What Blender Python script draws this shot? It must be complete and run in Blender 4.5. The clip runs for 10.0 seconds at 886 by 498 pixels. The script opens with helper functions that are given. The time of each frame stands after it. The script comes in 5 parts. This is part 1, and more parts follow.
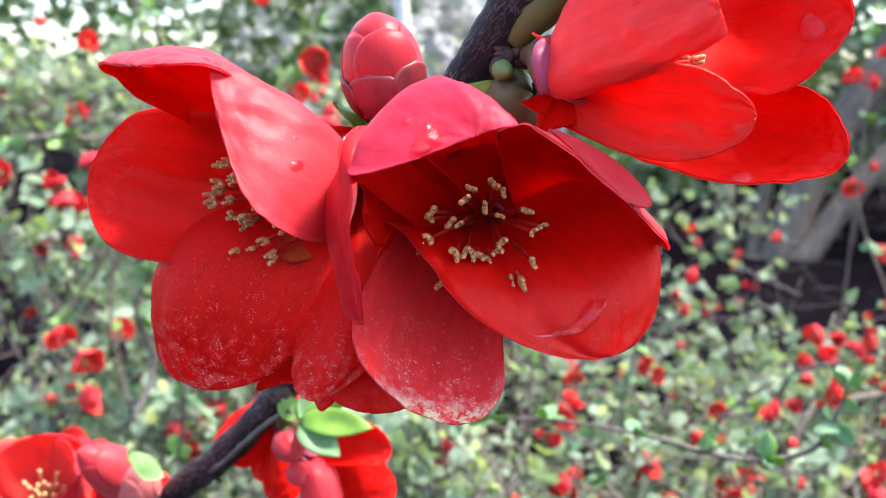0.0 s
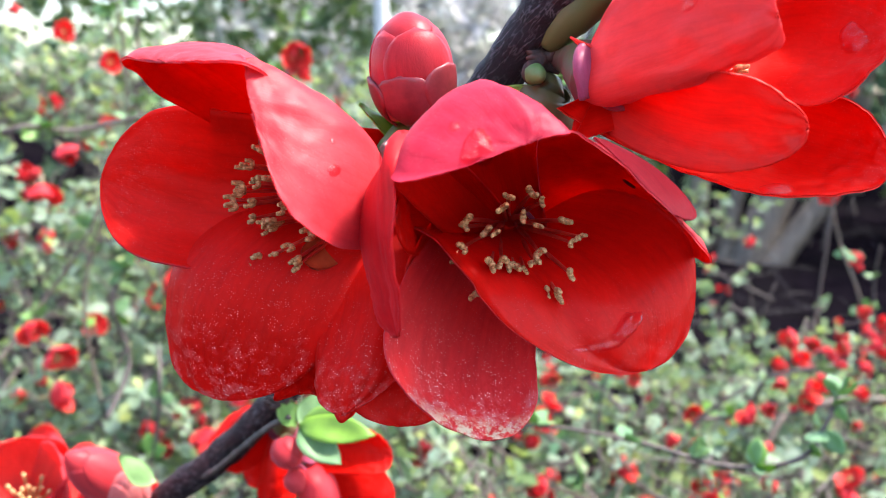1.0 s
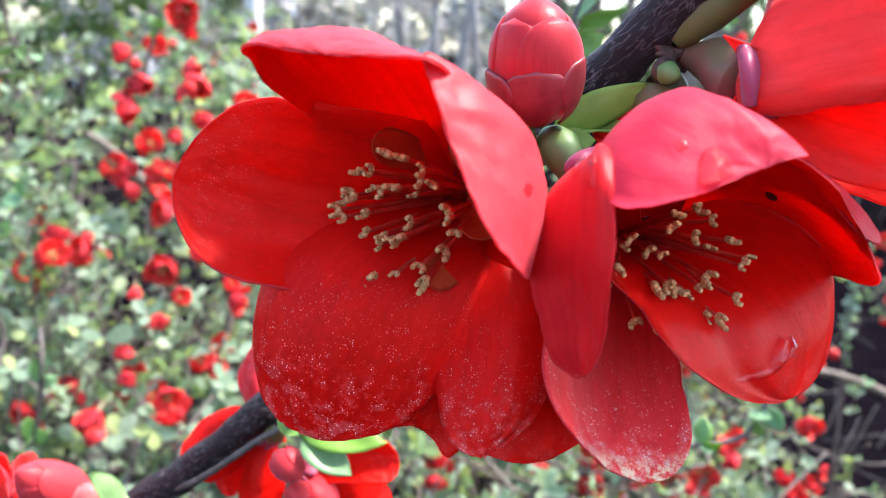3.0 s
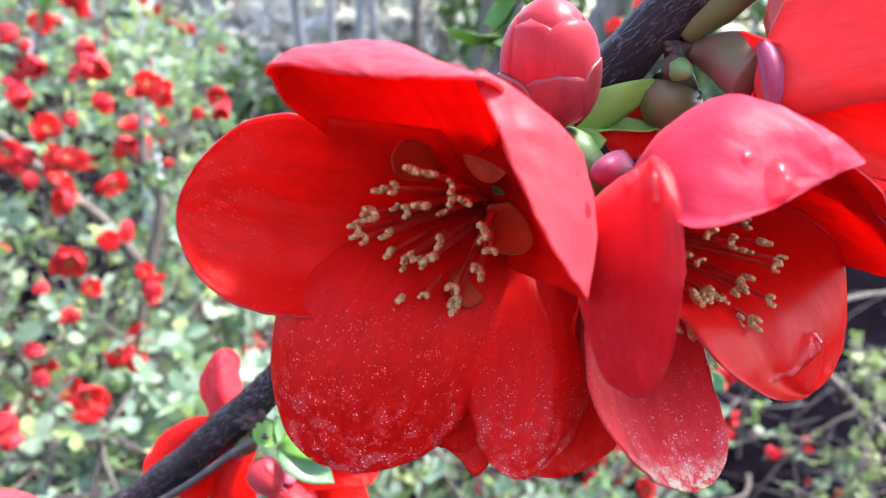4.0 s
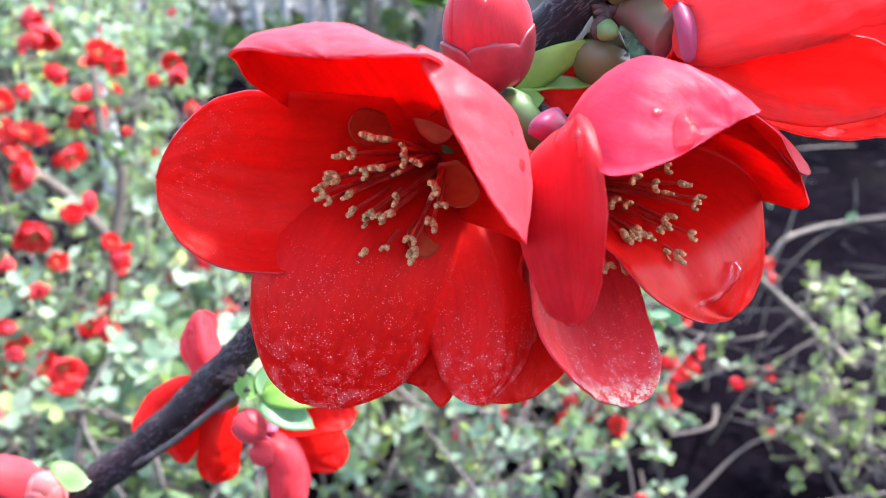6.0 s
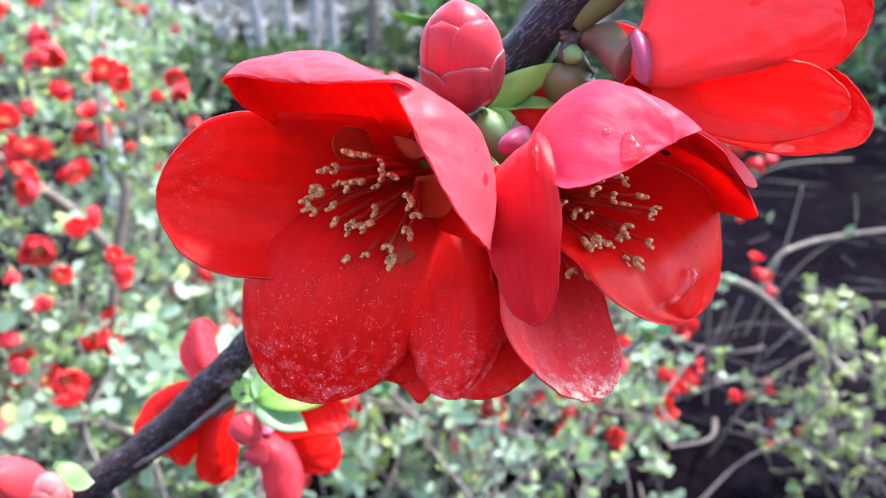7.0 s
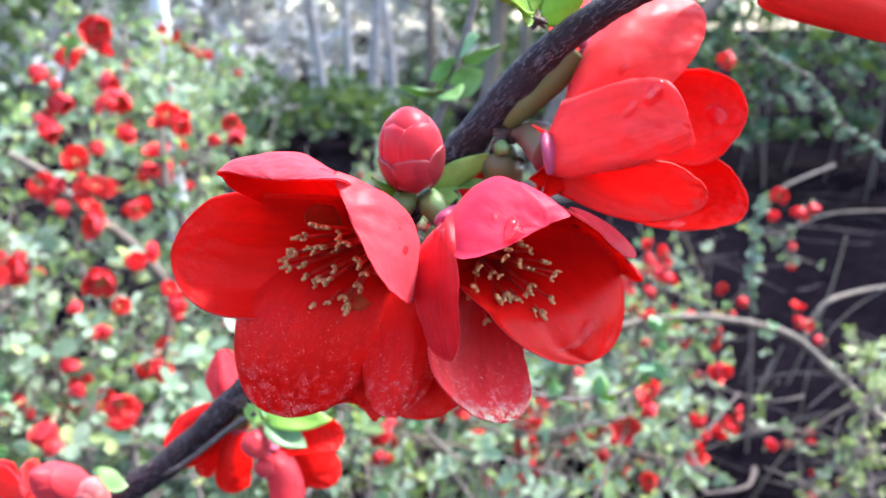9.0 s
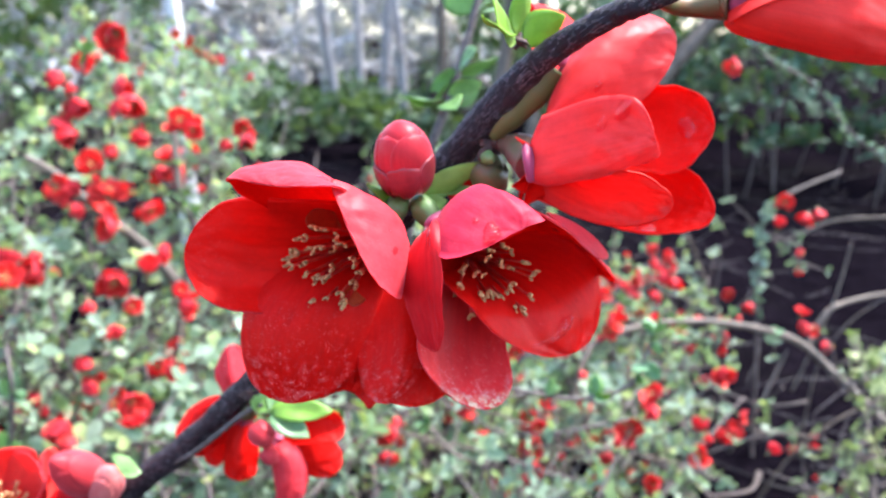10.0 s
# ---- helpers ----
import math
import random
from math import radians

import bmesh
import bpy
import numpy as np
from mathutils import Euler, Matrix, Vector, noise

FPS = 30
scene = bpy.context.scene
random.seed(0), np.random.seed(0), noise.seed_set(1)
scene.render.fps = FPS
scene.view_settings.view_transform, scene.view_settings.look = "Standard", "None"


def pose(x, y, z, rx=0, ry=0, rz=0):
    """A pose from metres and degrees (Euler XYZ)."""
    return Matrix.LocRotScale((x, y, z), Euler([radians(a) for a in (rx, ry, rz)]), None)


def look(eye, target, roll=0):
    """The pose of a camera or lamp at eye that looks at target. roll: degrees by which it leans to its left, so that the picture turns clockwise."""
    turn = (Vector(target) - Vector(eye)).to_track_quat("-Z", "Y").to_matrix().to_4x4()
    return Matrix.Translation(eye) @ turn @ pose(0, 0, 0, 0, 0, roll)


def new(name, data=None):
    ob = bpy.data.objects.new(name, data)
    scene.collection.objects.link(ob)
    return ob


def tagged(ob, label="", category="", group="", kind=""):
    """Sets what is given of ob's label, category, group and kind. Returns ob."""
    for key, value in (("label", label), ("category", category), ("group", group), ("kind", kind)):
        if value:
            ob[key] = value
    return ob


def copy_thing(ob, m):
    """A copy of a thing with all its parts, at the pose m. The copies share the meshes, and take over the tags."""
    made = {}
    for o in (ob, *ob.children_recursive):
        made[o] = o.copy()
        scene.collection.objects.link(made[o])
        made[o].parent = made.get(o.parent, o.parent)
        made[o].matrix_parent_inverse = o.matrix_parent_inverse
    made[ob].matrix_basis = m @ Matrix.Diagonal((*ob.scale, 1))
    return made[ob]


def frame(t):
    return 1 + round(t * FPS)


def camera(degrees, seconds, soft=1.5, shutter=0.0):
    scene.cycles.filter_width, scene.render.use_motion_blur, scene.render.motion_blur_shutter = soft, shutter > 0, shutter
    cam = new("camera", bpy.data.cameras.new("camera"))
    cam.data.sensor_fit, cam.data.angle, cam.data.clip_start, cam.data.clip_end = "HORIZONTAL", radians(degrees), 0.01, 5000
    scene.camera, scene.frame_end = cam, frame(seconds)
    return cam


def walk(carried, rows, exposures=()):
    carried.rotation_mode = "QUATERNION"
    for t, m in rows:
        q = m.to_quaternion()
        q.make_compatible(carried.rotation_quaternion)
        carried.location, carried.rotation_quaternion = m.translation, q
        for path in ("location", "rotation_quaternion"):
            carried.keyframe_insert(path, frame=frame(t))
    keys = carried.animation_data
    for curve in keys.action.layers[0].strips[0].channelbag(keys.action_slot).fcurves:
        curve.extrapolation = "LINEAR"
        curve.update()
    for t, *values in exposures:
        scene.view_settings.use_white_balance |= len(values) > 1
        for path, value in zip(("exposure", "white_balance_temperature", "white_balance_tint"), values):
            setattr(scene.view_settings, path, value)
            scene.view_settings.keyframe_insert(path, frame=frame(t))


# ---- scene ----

SIZE = 0.26          # metres to one unit of the plan
EYE, TILT = 0.75, -11.0
cam = camera(54.7, 10.0, 0.9)
cam.data.dof.use_dof = True
cam.data.dof.focus_distance = 0.138
cam.data.dof.aperture_fstop = 26.0
ROWS = [
    (0.0, 0.0000, 0.0000, 0.0000, 0.0000, 0.0000, 0.0000),    (0.5, -0.0028, -0.0028, -0.0123, -1.0574, 0.2002, -0.5998),    (1.0, -0.0364, 0.0183, 0.0058, -1.8257, -0.0636, -0.9408),    (1.5, -0.0658, 0.0265, 0.0126, -2.3364, -1.0910, -0.9794),    (2.0, -0.0836, 0.0222, 0.0158, -3.7284, -1.3415, -1.0393),    (2.5, -0.1371, 0.0606, 0.0139, -7.0933, -1.3591, -1.0796),    (2.7, -0.1543, 0.0746, 0.0249, -8.5607, -1.6770, -1.3442),    (3.8, -0.2567, 0.1376, 0.0453, -16.4935, -3.9904, 0.4499),    (4.0, -0.2443, 0.1356, 0.0578, -17.3220, -4.4372, 1.2250),    (4.5, -0.2319, 0.1447, 0.0558, -18.5703, -5.9505, 3.4287),    (5.0, -0.2460, 0.1644, 0.0718, -19.5564, -7.2939, 3.9069),    (5.5, -0.2445, 0.1642, 0.0679, -19.7320, -7.9725, 4.0594),    (5.7, -0.2558, 0.1278, 0.0713, -19.8513, -7.8869, 4.0083),    (6.8, -0.2473, 0.0525, 0.0545, -19.6270, -6.9150, 4.4301),    (7.0, -0.2534, 0.0371, 0.0626, -19.6477, -6.6863, 4.1944),    (7.5, -0.2537, 0.0202, 0.0681, -19.0808, -5.4595, 3.9214),    (8.0, -0.2256, -0.0128, 0.0683, -18.2936, -5.0233, 4.0649),    (8.5, -0.2191, -0.1153, 0.0715, -16.0639, -4.3189, 3.5537),    (9.0, -0.2182, -0.1371, 0.0855, -15.8153, -3.8543, 3.1781),    (9.5, -0.2120, -0.1951, 0.0894, -15.2137, -3.5670, 3.1782),    (10.0, -0.2174, -0.2060, 0.0862, -15.0933, -3.5386, 2.8817),]
ROOT = pose(0, 0, EYE, TILT, 0, 0)
walk(cam, [(t, ROOT @ pose(SIZE * x, SIZE * y, SIZE * z, 90 + pitch, roll, yaw)) for t, x, y, z, yaw, pitch, roll in ROWS],
     [(0.0, 2.24, 6650, 10), (2.5, 2.22, 6650, 10), (4.0, 2.5, 6300, 11), (5.7, 2.66, 6200, 11), (7.5, 2.64, 6100, 11), (8.5, 2.56, 6200, 11), (10.0, 2.42, 6200, 11)])


def W(x, y, z):
    """A point of the plan in the world."""
    return ROOT @ (Vector((x, y, z)) * SIZE)


# ---- light ----
world = bpy.data.worlds.new("sky")
scene.world = world
world.use_nodes = True
wn = world.node_tree.nodes
sky = wn.new("ShaderNodeTexSky")
sky.sky_type, sky.sun_disc = "NISHITA", False
SUN_EL, SUN_AZ = 60.0, 84.0      # degrees; azimuth to the right of straight ahead
sky.sun_elevation, sky.sun_rotation = radians(SUN_EL), radians(SUN_AZ)
sky.air_density, sky.dust_density = 1.0, 1.6
world.node_tree.links.new(sky.outputs[0], wn["Background"].inputs[0])
wn["Background"].inputs[1].default_value = 0.14
sun = new("sun", bpy.data.lights.new("sun", "SUN"))
sun.data.energy, sun.data.angle, sun.data.color = 2.6, radians(8.0), (1.0, 0.96, 0.92)
ce = math.cos(radians(SUN_EL))
sun.matrix_world = look((ce * math.sin(radians(SUN_AZ)) * 20, ce * math.cos(radians(SUN_AZ)) * 20, math.sin(radians(SUN_EL)) * 20), (0, 0, 0))


# ---- materials ----
def material(name):
    m = bpy.data.materials.new(name)
    m.use_nodes = True
    nt = m.node_tree
    return m, nt, nt.nodes["Principled BSDF"], nt.nodes["Material Output"]


def node(nt, kind, **values):
    n = nt.nodes.new("ShaderNode" + kind)
    for key, value in values.items():
        n.inputs[key.replace("_", " ")].default_value = value
    return n


def ramp(nt, source, stops):
    r = nt.nodes.new("ShaderNodeValToRGB")
    e = r.color_ramp.elements
    while len(e) < len(stops):
        e.new(0.5)
    for k, (p, c) in enumerate(stops):
        e[k].position, e[k].color = p, (*c, 1) if len(c) == 3 else c
    nt.links.new(source, r.inputs[0])
    return r.outputs[0]


def grain(nt, scale, detail=4.0, rough=0.6, stretch=None, coords="Object"):
    tc = nt.nodes.new("ShaderNodeTexCoord")
    out = tc.outputs[coords]
    if stretch:
        mp = nt.nodes.new("ShaderNodeMapping")
        mp.inputs["Scale"].default_value = stretch
        nt.links.new(out, mp.inputs[0])
        out = mp.outputs[0]
    n = node(nt, "TexNoise", Scale=scale, Detail=detail, Roughness=rough)
    nt.links.new(out, n.inputs["Vector"])
    return n.outputs["Fac"]


def mixed(nt, fac, a, b, kind="MIX"):
    m = nt.nodes.new("ShaderNodeMix")
    m.data_type, m.blend_type = "RGBA", kind
    for sock, v in ((m.inputs["Factor"], fac), (m.inputs[6], a), (m.inputs[7], b)):
        if isinstance(v, (int, float)):
            sock.default_value = v
        elif isinstance(v, tuple):
            sock.default_value = (*v, 1)
        else:
            nt.links.new(v, sock)
    return m.outputs[2]


def bumped(nt, bsdf, height, strength, distance):
    b = node(nt, "Bump", Strength=strength, Distance=distance)
    nt.links.new(height, b.inputs["Height"])
    nt.links.new(b.outputs[0], bsdf.inputs["Normal"])
    return b


def thin(nt, bsdf, out, colour, amount, normal=None):
    """Lets a part of the light through, as petals and leaves do."""
    tr = nt.nodes.new("ShaderNodeBsdfTranslucent")
    mx = nt.nodes.new("ShaderNodeMixShader")
    mx.inputs[0].default_value = amount
    if isinstance(colour, tuple):
        tr.inputs[0].default_value = (*colour, 1)
    else:
        nt.links.new(colour, tr.inputs[0])
    nt.links.new(bsdf.outputs[0], mx.inputs[1])
    nt.links.new(tr.outputs[0], mx.inputs[2])
    nt.links.new(mx.outputs[0], out.inputs[0])


def petal_material(name, base, deep, through_colour, amount, rough, dust, sheen, tip_patch=False, gloss=0.2):
    m, nt, b, out = material(name)
    veins = grain(nt, 1.0, 4.0, 0.65, (15.0, 2.4, 1.0), "UV")
    blot, mottle = grain(nt, 150.0, 4.0, 0.6), grain(nt, 900.0, 4.0, 0.65)
    # a fine net of veins, drawn out along the petal
    uvs = nt.nodes.new("ShaderNodeTexCoord")
    warp = nt.nodes.new("ShaderNodeMapping")
    warp.inputs["Scale"].default_value = (21.0, 8.0, 1.0)
    shift = mixed(nt, 0.035, uvs.outputs["UV"], node(nt, "TexNoise", Scale=9.0, Detail=2.0).outputs["Color"], "ADD")
    nt.links.new(shift, warp.inputs[0])
    net = nt.nodes.new("ShaderNodeTexVoronoi")
    net.feature = "DISTANCE_TO_EDGE"
    net.inputs["Scale"].default_value = 1.0
    nt.links.new(warp.outputs[0], net.inputs["Vector"])
    lines = ramp(nt, net.outputs["Distance"], [(0.0, (1, 1, 1)), (0.10, (0, 0, 0))])
    darker = tuple(c * 0.72 for c in deep)
    col = mixed(nt, ramp(nt, veins, [(0.3, (0.45, 0.45, 0.45)), (0.62, (1, 1, 1))]), deep, base)
    col = mixed(nt, ramp(nt, blot, [(0.38, (0, 0, 0)), (0.72, (0.5, 0.5, 0.5))]), col, deep)
    col = mixed(nt, ramp(nt, mottle, [(0.45, (0, 0, 0)), (0.75, (0.25, 0.25, 0.25))]), col, darker)
    netted = nt.nodes.new("ShaderNodeMath")
    netted.operation = "MULTIPLY"
    netted.inputs[1].default_value = 0.16
    nt.links.new(lines, netted.inputs[0])
    col = mixed(nt, netted.outputs[0], col, darker)
    if dust:
        # pale pollen dust, thicker towards the tip
        tc = nt.nodes.new("ShaderNodeTexCoord")
        sep = nt.nodes.new("ShaderNodeSeparateXYZ")
        nt.links.new(tc.outputs["UV"], sep.inputs[0])
        dots = node(nt, "TexVoronoi", Scale=2900.0)
        nt.links.new(tc.outputs["Object"], dots.inputs["Vector"])
        pick = nt.nodes.new("ShaderNodeSeparateColor")
        nt.links.new(dots.outputs["Color"], pick.inputs[0])
        grains = nt.nodes.new("ShaderNodeMath")
        grains.operation = "MULTIPLY"
        nt.links.new(ramp(nt, dots.outputs["Distance"], [(0.18, (1, 1, 1)), (0.34, (0, 0, 0))]), grains.inputs[0])
        nt.links.new(ramp(nt, pick.outputs[0], [(0.3, (0, 0, 0)), (0.9, (1, 1, 1))]), grains.inputs[1])
        wide = grain(nt, 420.0, 5.0, 0.75)
        tip = ramp(nt, sep.outputs[1], [(0.40, (0.08, 0.08, 0.08)), (0.7, (0.6, 0.6, 0.6)), (0.95, (1.3, 1.3, 1.3))])
        mul = nt.nodes.new("ShaderNodeMath")
        mul.operation = "MULTIPLY"
        nt.links.new(grains.outputs[0], mul.inputs[0])
        nt.links.new(ramp(nt, wide, [(0.46, (0, 0, 0)), (0.58, (1, 1, 1))]), mul.inputs[1])
        mul2 = nt.nodes.new("ShaderNodeMath")
        mul2.operation = "MULTIPLY"
        nt.links.new(mul.outputs[0], mul2.inputs[0])
        nt.links.new(tip, mul2.inputs[1])
        mul3 = nt.nodes.new("ShaderNodeMath")
        mul3.operation = "MULTIPLY"
        mul3.inputs[1].default_value = dust
        nt.links.new(mul2.outputs[0], mul3.inputs[0])
        bloom = nt.nodes.new("ShaderNodeMath")
        bloom.operation = "MULTIPLY"
        nt.links.new(ramp(nt, sep.outputs[1], [(0.72, (0, 0, 0)), (1.0, (0.45, 0.45, 0.45))]), bloom.inputs[0])
        nt.links.new(ramp(nt, wide, [(0.48, (0, 0, 0)), (0.62, (dust, dust, dust))]), bloom.inputs[1])
        col = mixed(nt, bloom.outputs[0], col, (0.74, 0.24, 0.24))
        col = mixed(nt, mul3.outputs[0], col, (0.9, 0.68, 0.62))
        if tip_patch:
            # a pale crust of pollen right at the tip
            crust = nt.nodes.new("ShaderNodeMath")
            crust.operation = "MULTIPLY"
            nt.links.new(ramp(nt, sep.outputs[1], [(0.86, (0, 0, 0)), (0.96, (1, 1, 1))]), crust.inputs[0])
            nt.links.new(ramp(nt, grain(nt, 520.0, 6.0, 0.75), [(0.46, (0, 0, 0)), (0.56, (1, 1, 1))]), crust.inputs[1])
            col = mixed(nt, crust.outputs[0], col, (0.86, 0.74, 0.50))
    nt.links.new(col, b.inputs["Base Color"])
    b.inputs["Roughness"].default_value = rough
    b.inputs["Specular IOR Level"].default_value = gloss
    b.inputs["Sheen Weight"].default_value = sheen
    b.inputs["Sheen Roughness"].default_value = 0.45
    b.inputs["Sheen Tint"].default_value = (1.0, 0.6, 0.75, 1)
    crinkle = grain(nt, 330.0, 4.0, 0.65)
    add = nt.nodes.new("ShaderNodeMath")
    add.operation = "MULTIPLY_ADD"
    add.inputs[1].default_value = 0.4
    nt.links.new(veins, add.inputs[0])
    nt.links.new(crinkle, add.inputs[2])
    ridge = nt.nodes.new("ShaderNodeMath")
    ridge.operation = "MULTIPLY_ADD"
    ridge.inputs[1].default_value = -0.12
    nt.links.new(lines, ridge.inputs[0])
    nt.links.new(add.outputs[0], ridge.inputs[2])
    bumped(nt, b, ridge.outputs[0], 0.2, 0.0005)
    # light shines through more weakly along the veins and where the petal is fleshy
    glow = mixed(nt, ramp(nt, veins, [(0.3, (0.55, 0.55, 0.55)), (0.6, (0, 0, 0))]), through_colour, tuple(c * 0.62 for c in through_colour))
    thin(nt, b, out, glow, amount)
    return m


PETAL_IN = petal_material("petal_inside", (0.86, 0.007, 0.003), (0.72, 0.004, 0.002), (0.95, 0.03, 0.010), 0.28, 0.5, 0.16, 0.0, False, 0.15)
PETAL_DUSTY = petal_material("petal_dusty", (0.80, 0.008, 0.005), (0.66, 0.005, 0.004), (1.0, 0.03, 0.010), 0.34, 0.52, 1.0, 0.0, False, 0.15)
PETAL_TIPPED = petal_material("petal_pollen_tip", (0.84, 0.046, 0.052), (0.72, 0.020, 0.024), (1.0, 0.03, 0.012), 0.38, 0.45, 3.4, 0.12, True)
PETAL_OUT = petal_material("petal_outside", (0.82, 0.060, 0.078), (0.68, 0.022, 0.036), (0.84, 0.03, 0.018), 0.44, 0.46, 0.12, 0.16, False, 0.24)
PETAL_OUT_DEEP = petal_material("petal_outside_deep", (0.86, 0.032, 0.046), (0.74, 0.014, 0.022), (1.0, 0.03, 0.016), 0.54, 0.46, 0.12, 0.10, False, 0.24)
PETAL_MAUVE = petal_material("petal_outside_mauve", (0.68, 0.036, 0.082), (0.54, 0.014, 0.042), (0.9, 0.03, 0.022), 0.40, 0.52, 0.12, 0.06, False, 0.2)
PETAL_SMALL = petal_material("small_flower_petal", (0.86, 0.09, 0.075), (0.74, 0.03, 0.028), (1.0, 0.05, 0.03), 0.42, 0.45, 0.0, 0.1)
PETAL_ORANGE = petal_material("petal_orange_red", (0.86, 0.038, 0.026), (0.76, 0.016, 0.014), (1.0, 0.04, 0.012), 0.42, 0.5, 0.05, 0.08, False, 0.25)
PETAL_CORAL = petal_material("petal_coral", (0.88, 0.062, 0.060), (0.80, 0.030, 0.030), (1.0, 0.04, 0.012), 0.42, 0.46, 0.05, 0.12, False, 0.26)
PETAL_WET = petal_material("petal_wet", (0.82, 0.008, 0.005), (0.68, 0.006, 0.004), (1.0, 0.03, 0.012), 0.36, 0.42, 0.22, 0.0, False, 0.18)
PETAL_PALE = petal_material("bud_petal", (0.48, 0.022, 0.034), (0.36, 0.010, 0.018), (0.9, 0.06, 0.04), 0.2, 0.42, 0.0, 0.3)


def leaf_material(name, stops, amount, rough, per_object=False, gloss=0.4):
    m, nt, b, out = material(name)
    src = nt.nodes.new("ShaderNodeObjectInfo").outputs["Random"] if per_object else nt.nodes.new("ShaderNodeNewGeometry").outputs["Random Per Island"]
    col = ramp(nt, src, stops)
    blot = grain(nt, 160.0, 3.0)
    col = mixed(nt, ramp(nt, blot, [(0.3, (0, 0, 0)), (0.8, (0.5, 0.5, 0.5))]), col, (0.05, 0.10, 0.04))
    nt.links.new(col, b.inputs["Base Color"])
    b.inputs["Roughness"].default_value = rough
    b.inputs["Specular IOR Level"].default_value = gloss
    bumped(nt, b, blot, 0.3, 0.0008)
    thin(nt, b, out, mixed(nt, 0.5, col, (0.30, 0.48, 0.05)), amount)
    return m


LEAF_BUSH = leaf_material("bush_leaf", [(0.0, (0.20, 0.28, 0.19)), (0.45, (0.31, 0.40, 0.29)), (0.75, (0.39, 0.46, 0.36)), (0.85, (0.43, 0.50, 0.24)), (1.0, (0.47, 0.52, 0.15))], 0.38, 0.6, False, 0.2)
LEAF_FRESH = leaf_material("fresh_leaf", [(0.0, (0.26, 0.48, 0.07)), (0.5, (0.28, 0.46, 0.20)), (1.0, (0.22, 0.40, 0.22))], 0.4, 0.38, True)
LEAF_LIME = leaf_material("lime_leaf", [(0.0, (0.32, 0.56, 0.06)), (1.0, (0.42, 0.62, 0.13))], 0.45, 0.4, True)
LEAF_DARK = leaf_material("evergreen_leaf", [(0.0, (0.012, 0.028, 0.020)), (0.6, (0.05, 0.095, 0.065)), (1.0, (0.12, 0.20, 0.15))], 0.1, 0.6, False, 0.12)
LEAF_HEDGE = leaf_material("hedge_leaf", [(0.0, (0.015, 0.03, 0.02)), (0.6, (0.05, 0.085, 0.05)), (1.0, (0.14, 0.19, 0.11))], 0.15, 0.6, False, 0.15)
# pale lilac leaf tones with the haze of distance painted in
LEAF_HAZY = leaf_material("hazy_leaf", [(0.0, (0.48, 0.44, 0.47)), (0.6, (0.68, 0.63, 0.67)), (1.0, (0.80, 0.77, 0.80))], 0.2, 0.7, False, 0.1)
LEAF_SILVER = leaf_material("pale_leaf", [(0.0, (0.34, 0.46, 0.36)), (0.6, (0.46, 0.58, 0.46)), (1.0, (0.44, 0.58, 0.26))], 0.35, 0.45, True)
LEAF_YELLOW = leaf_material("yellowish_leaf", [(0.0, (0.22, 0.28, 0.10)), (1.0, (0.45, 0.48, 0.22))], 0.3, 0.45)


def bark_material(name, dark, light, scale, stretch, relief):
    m, nt, b, out = material(name)
    long_ = grain(nt, scale, 6.0, 0.7, stretch)
    fleck = grain(nt, scale * 2.5, 4.0, 0.6)
    col = ramp(nt, long_, [(0.35, dark), (0.62, tuple((a + c) / 2 for a, c in zip(dark, light))), (0.72, light)])
    col = mixed(nt, ramp(nt, fleck, [(0.62, (0, 0, 0)), (0.7, (0.6, 0.6, 0.6))]), col, light)
    nt.links.new(col, b.inputs["Base Color"])
    b.inputs["Roughness"].default_value = 0.6
    bumped(nt, b, long_, 0.8, relief)
    return m


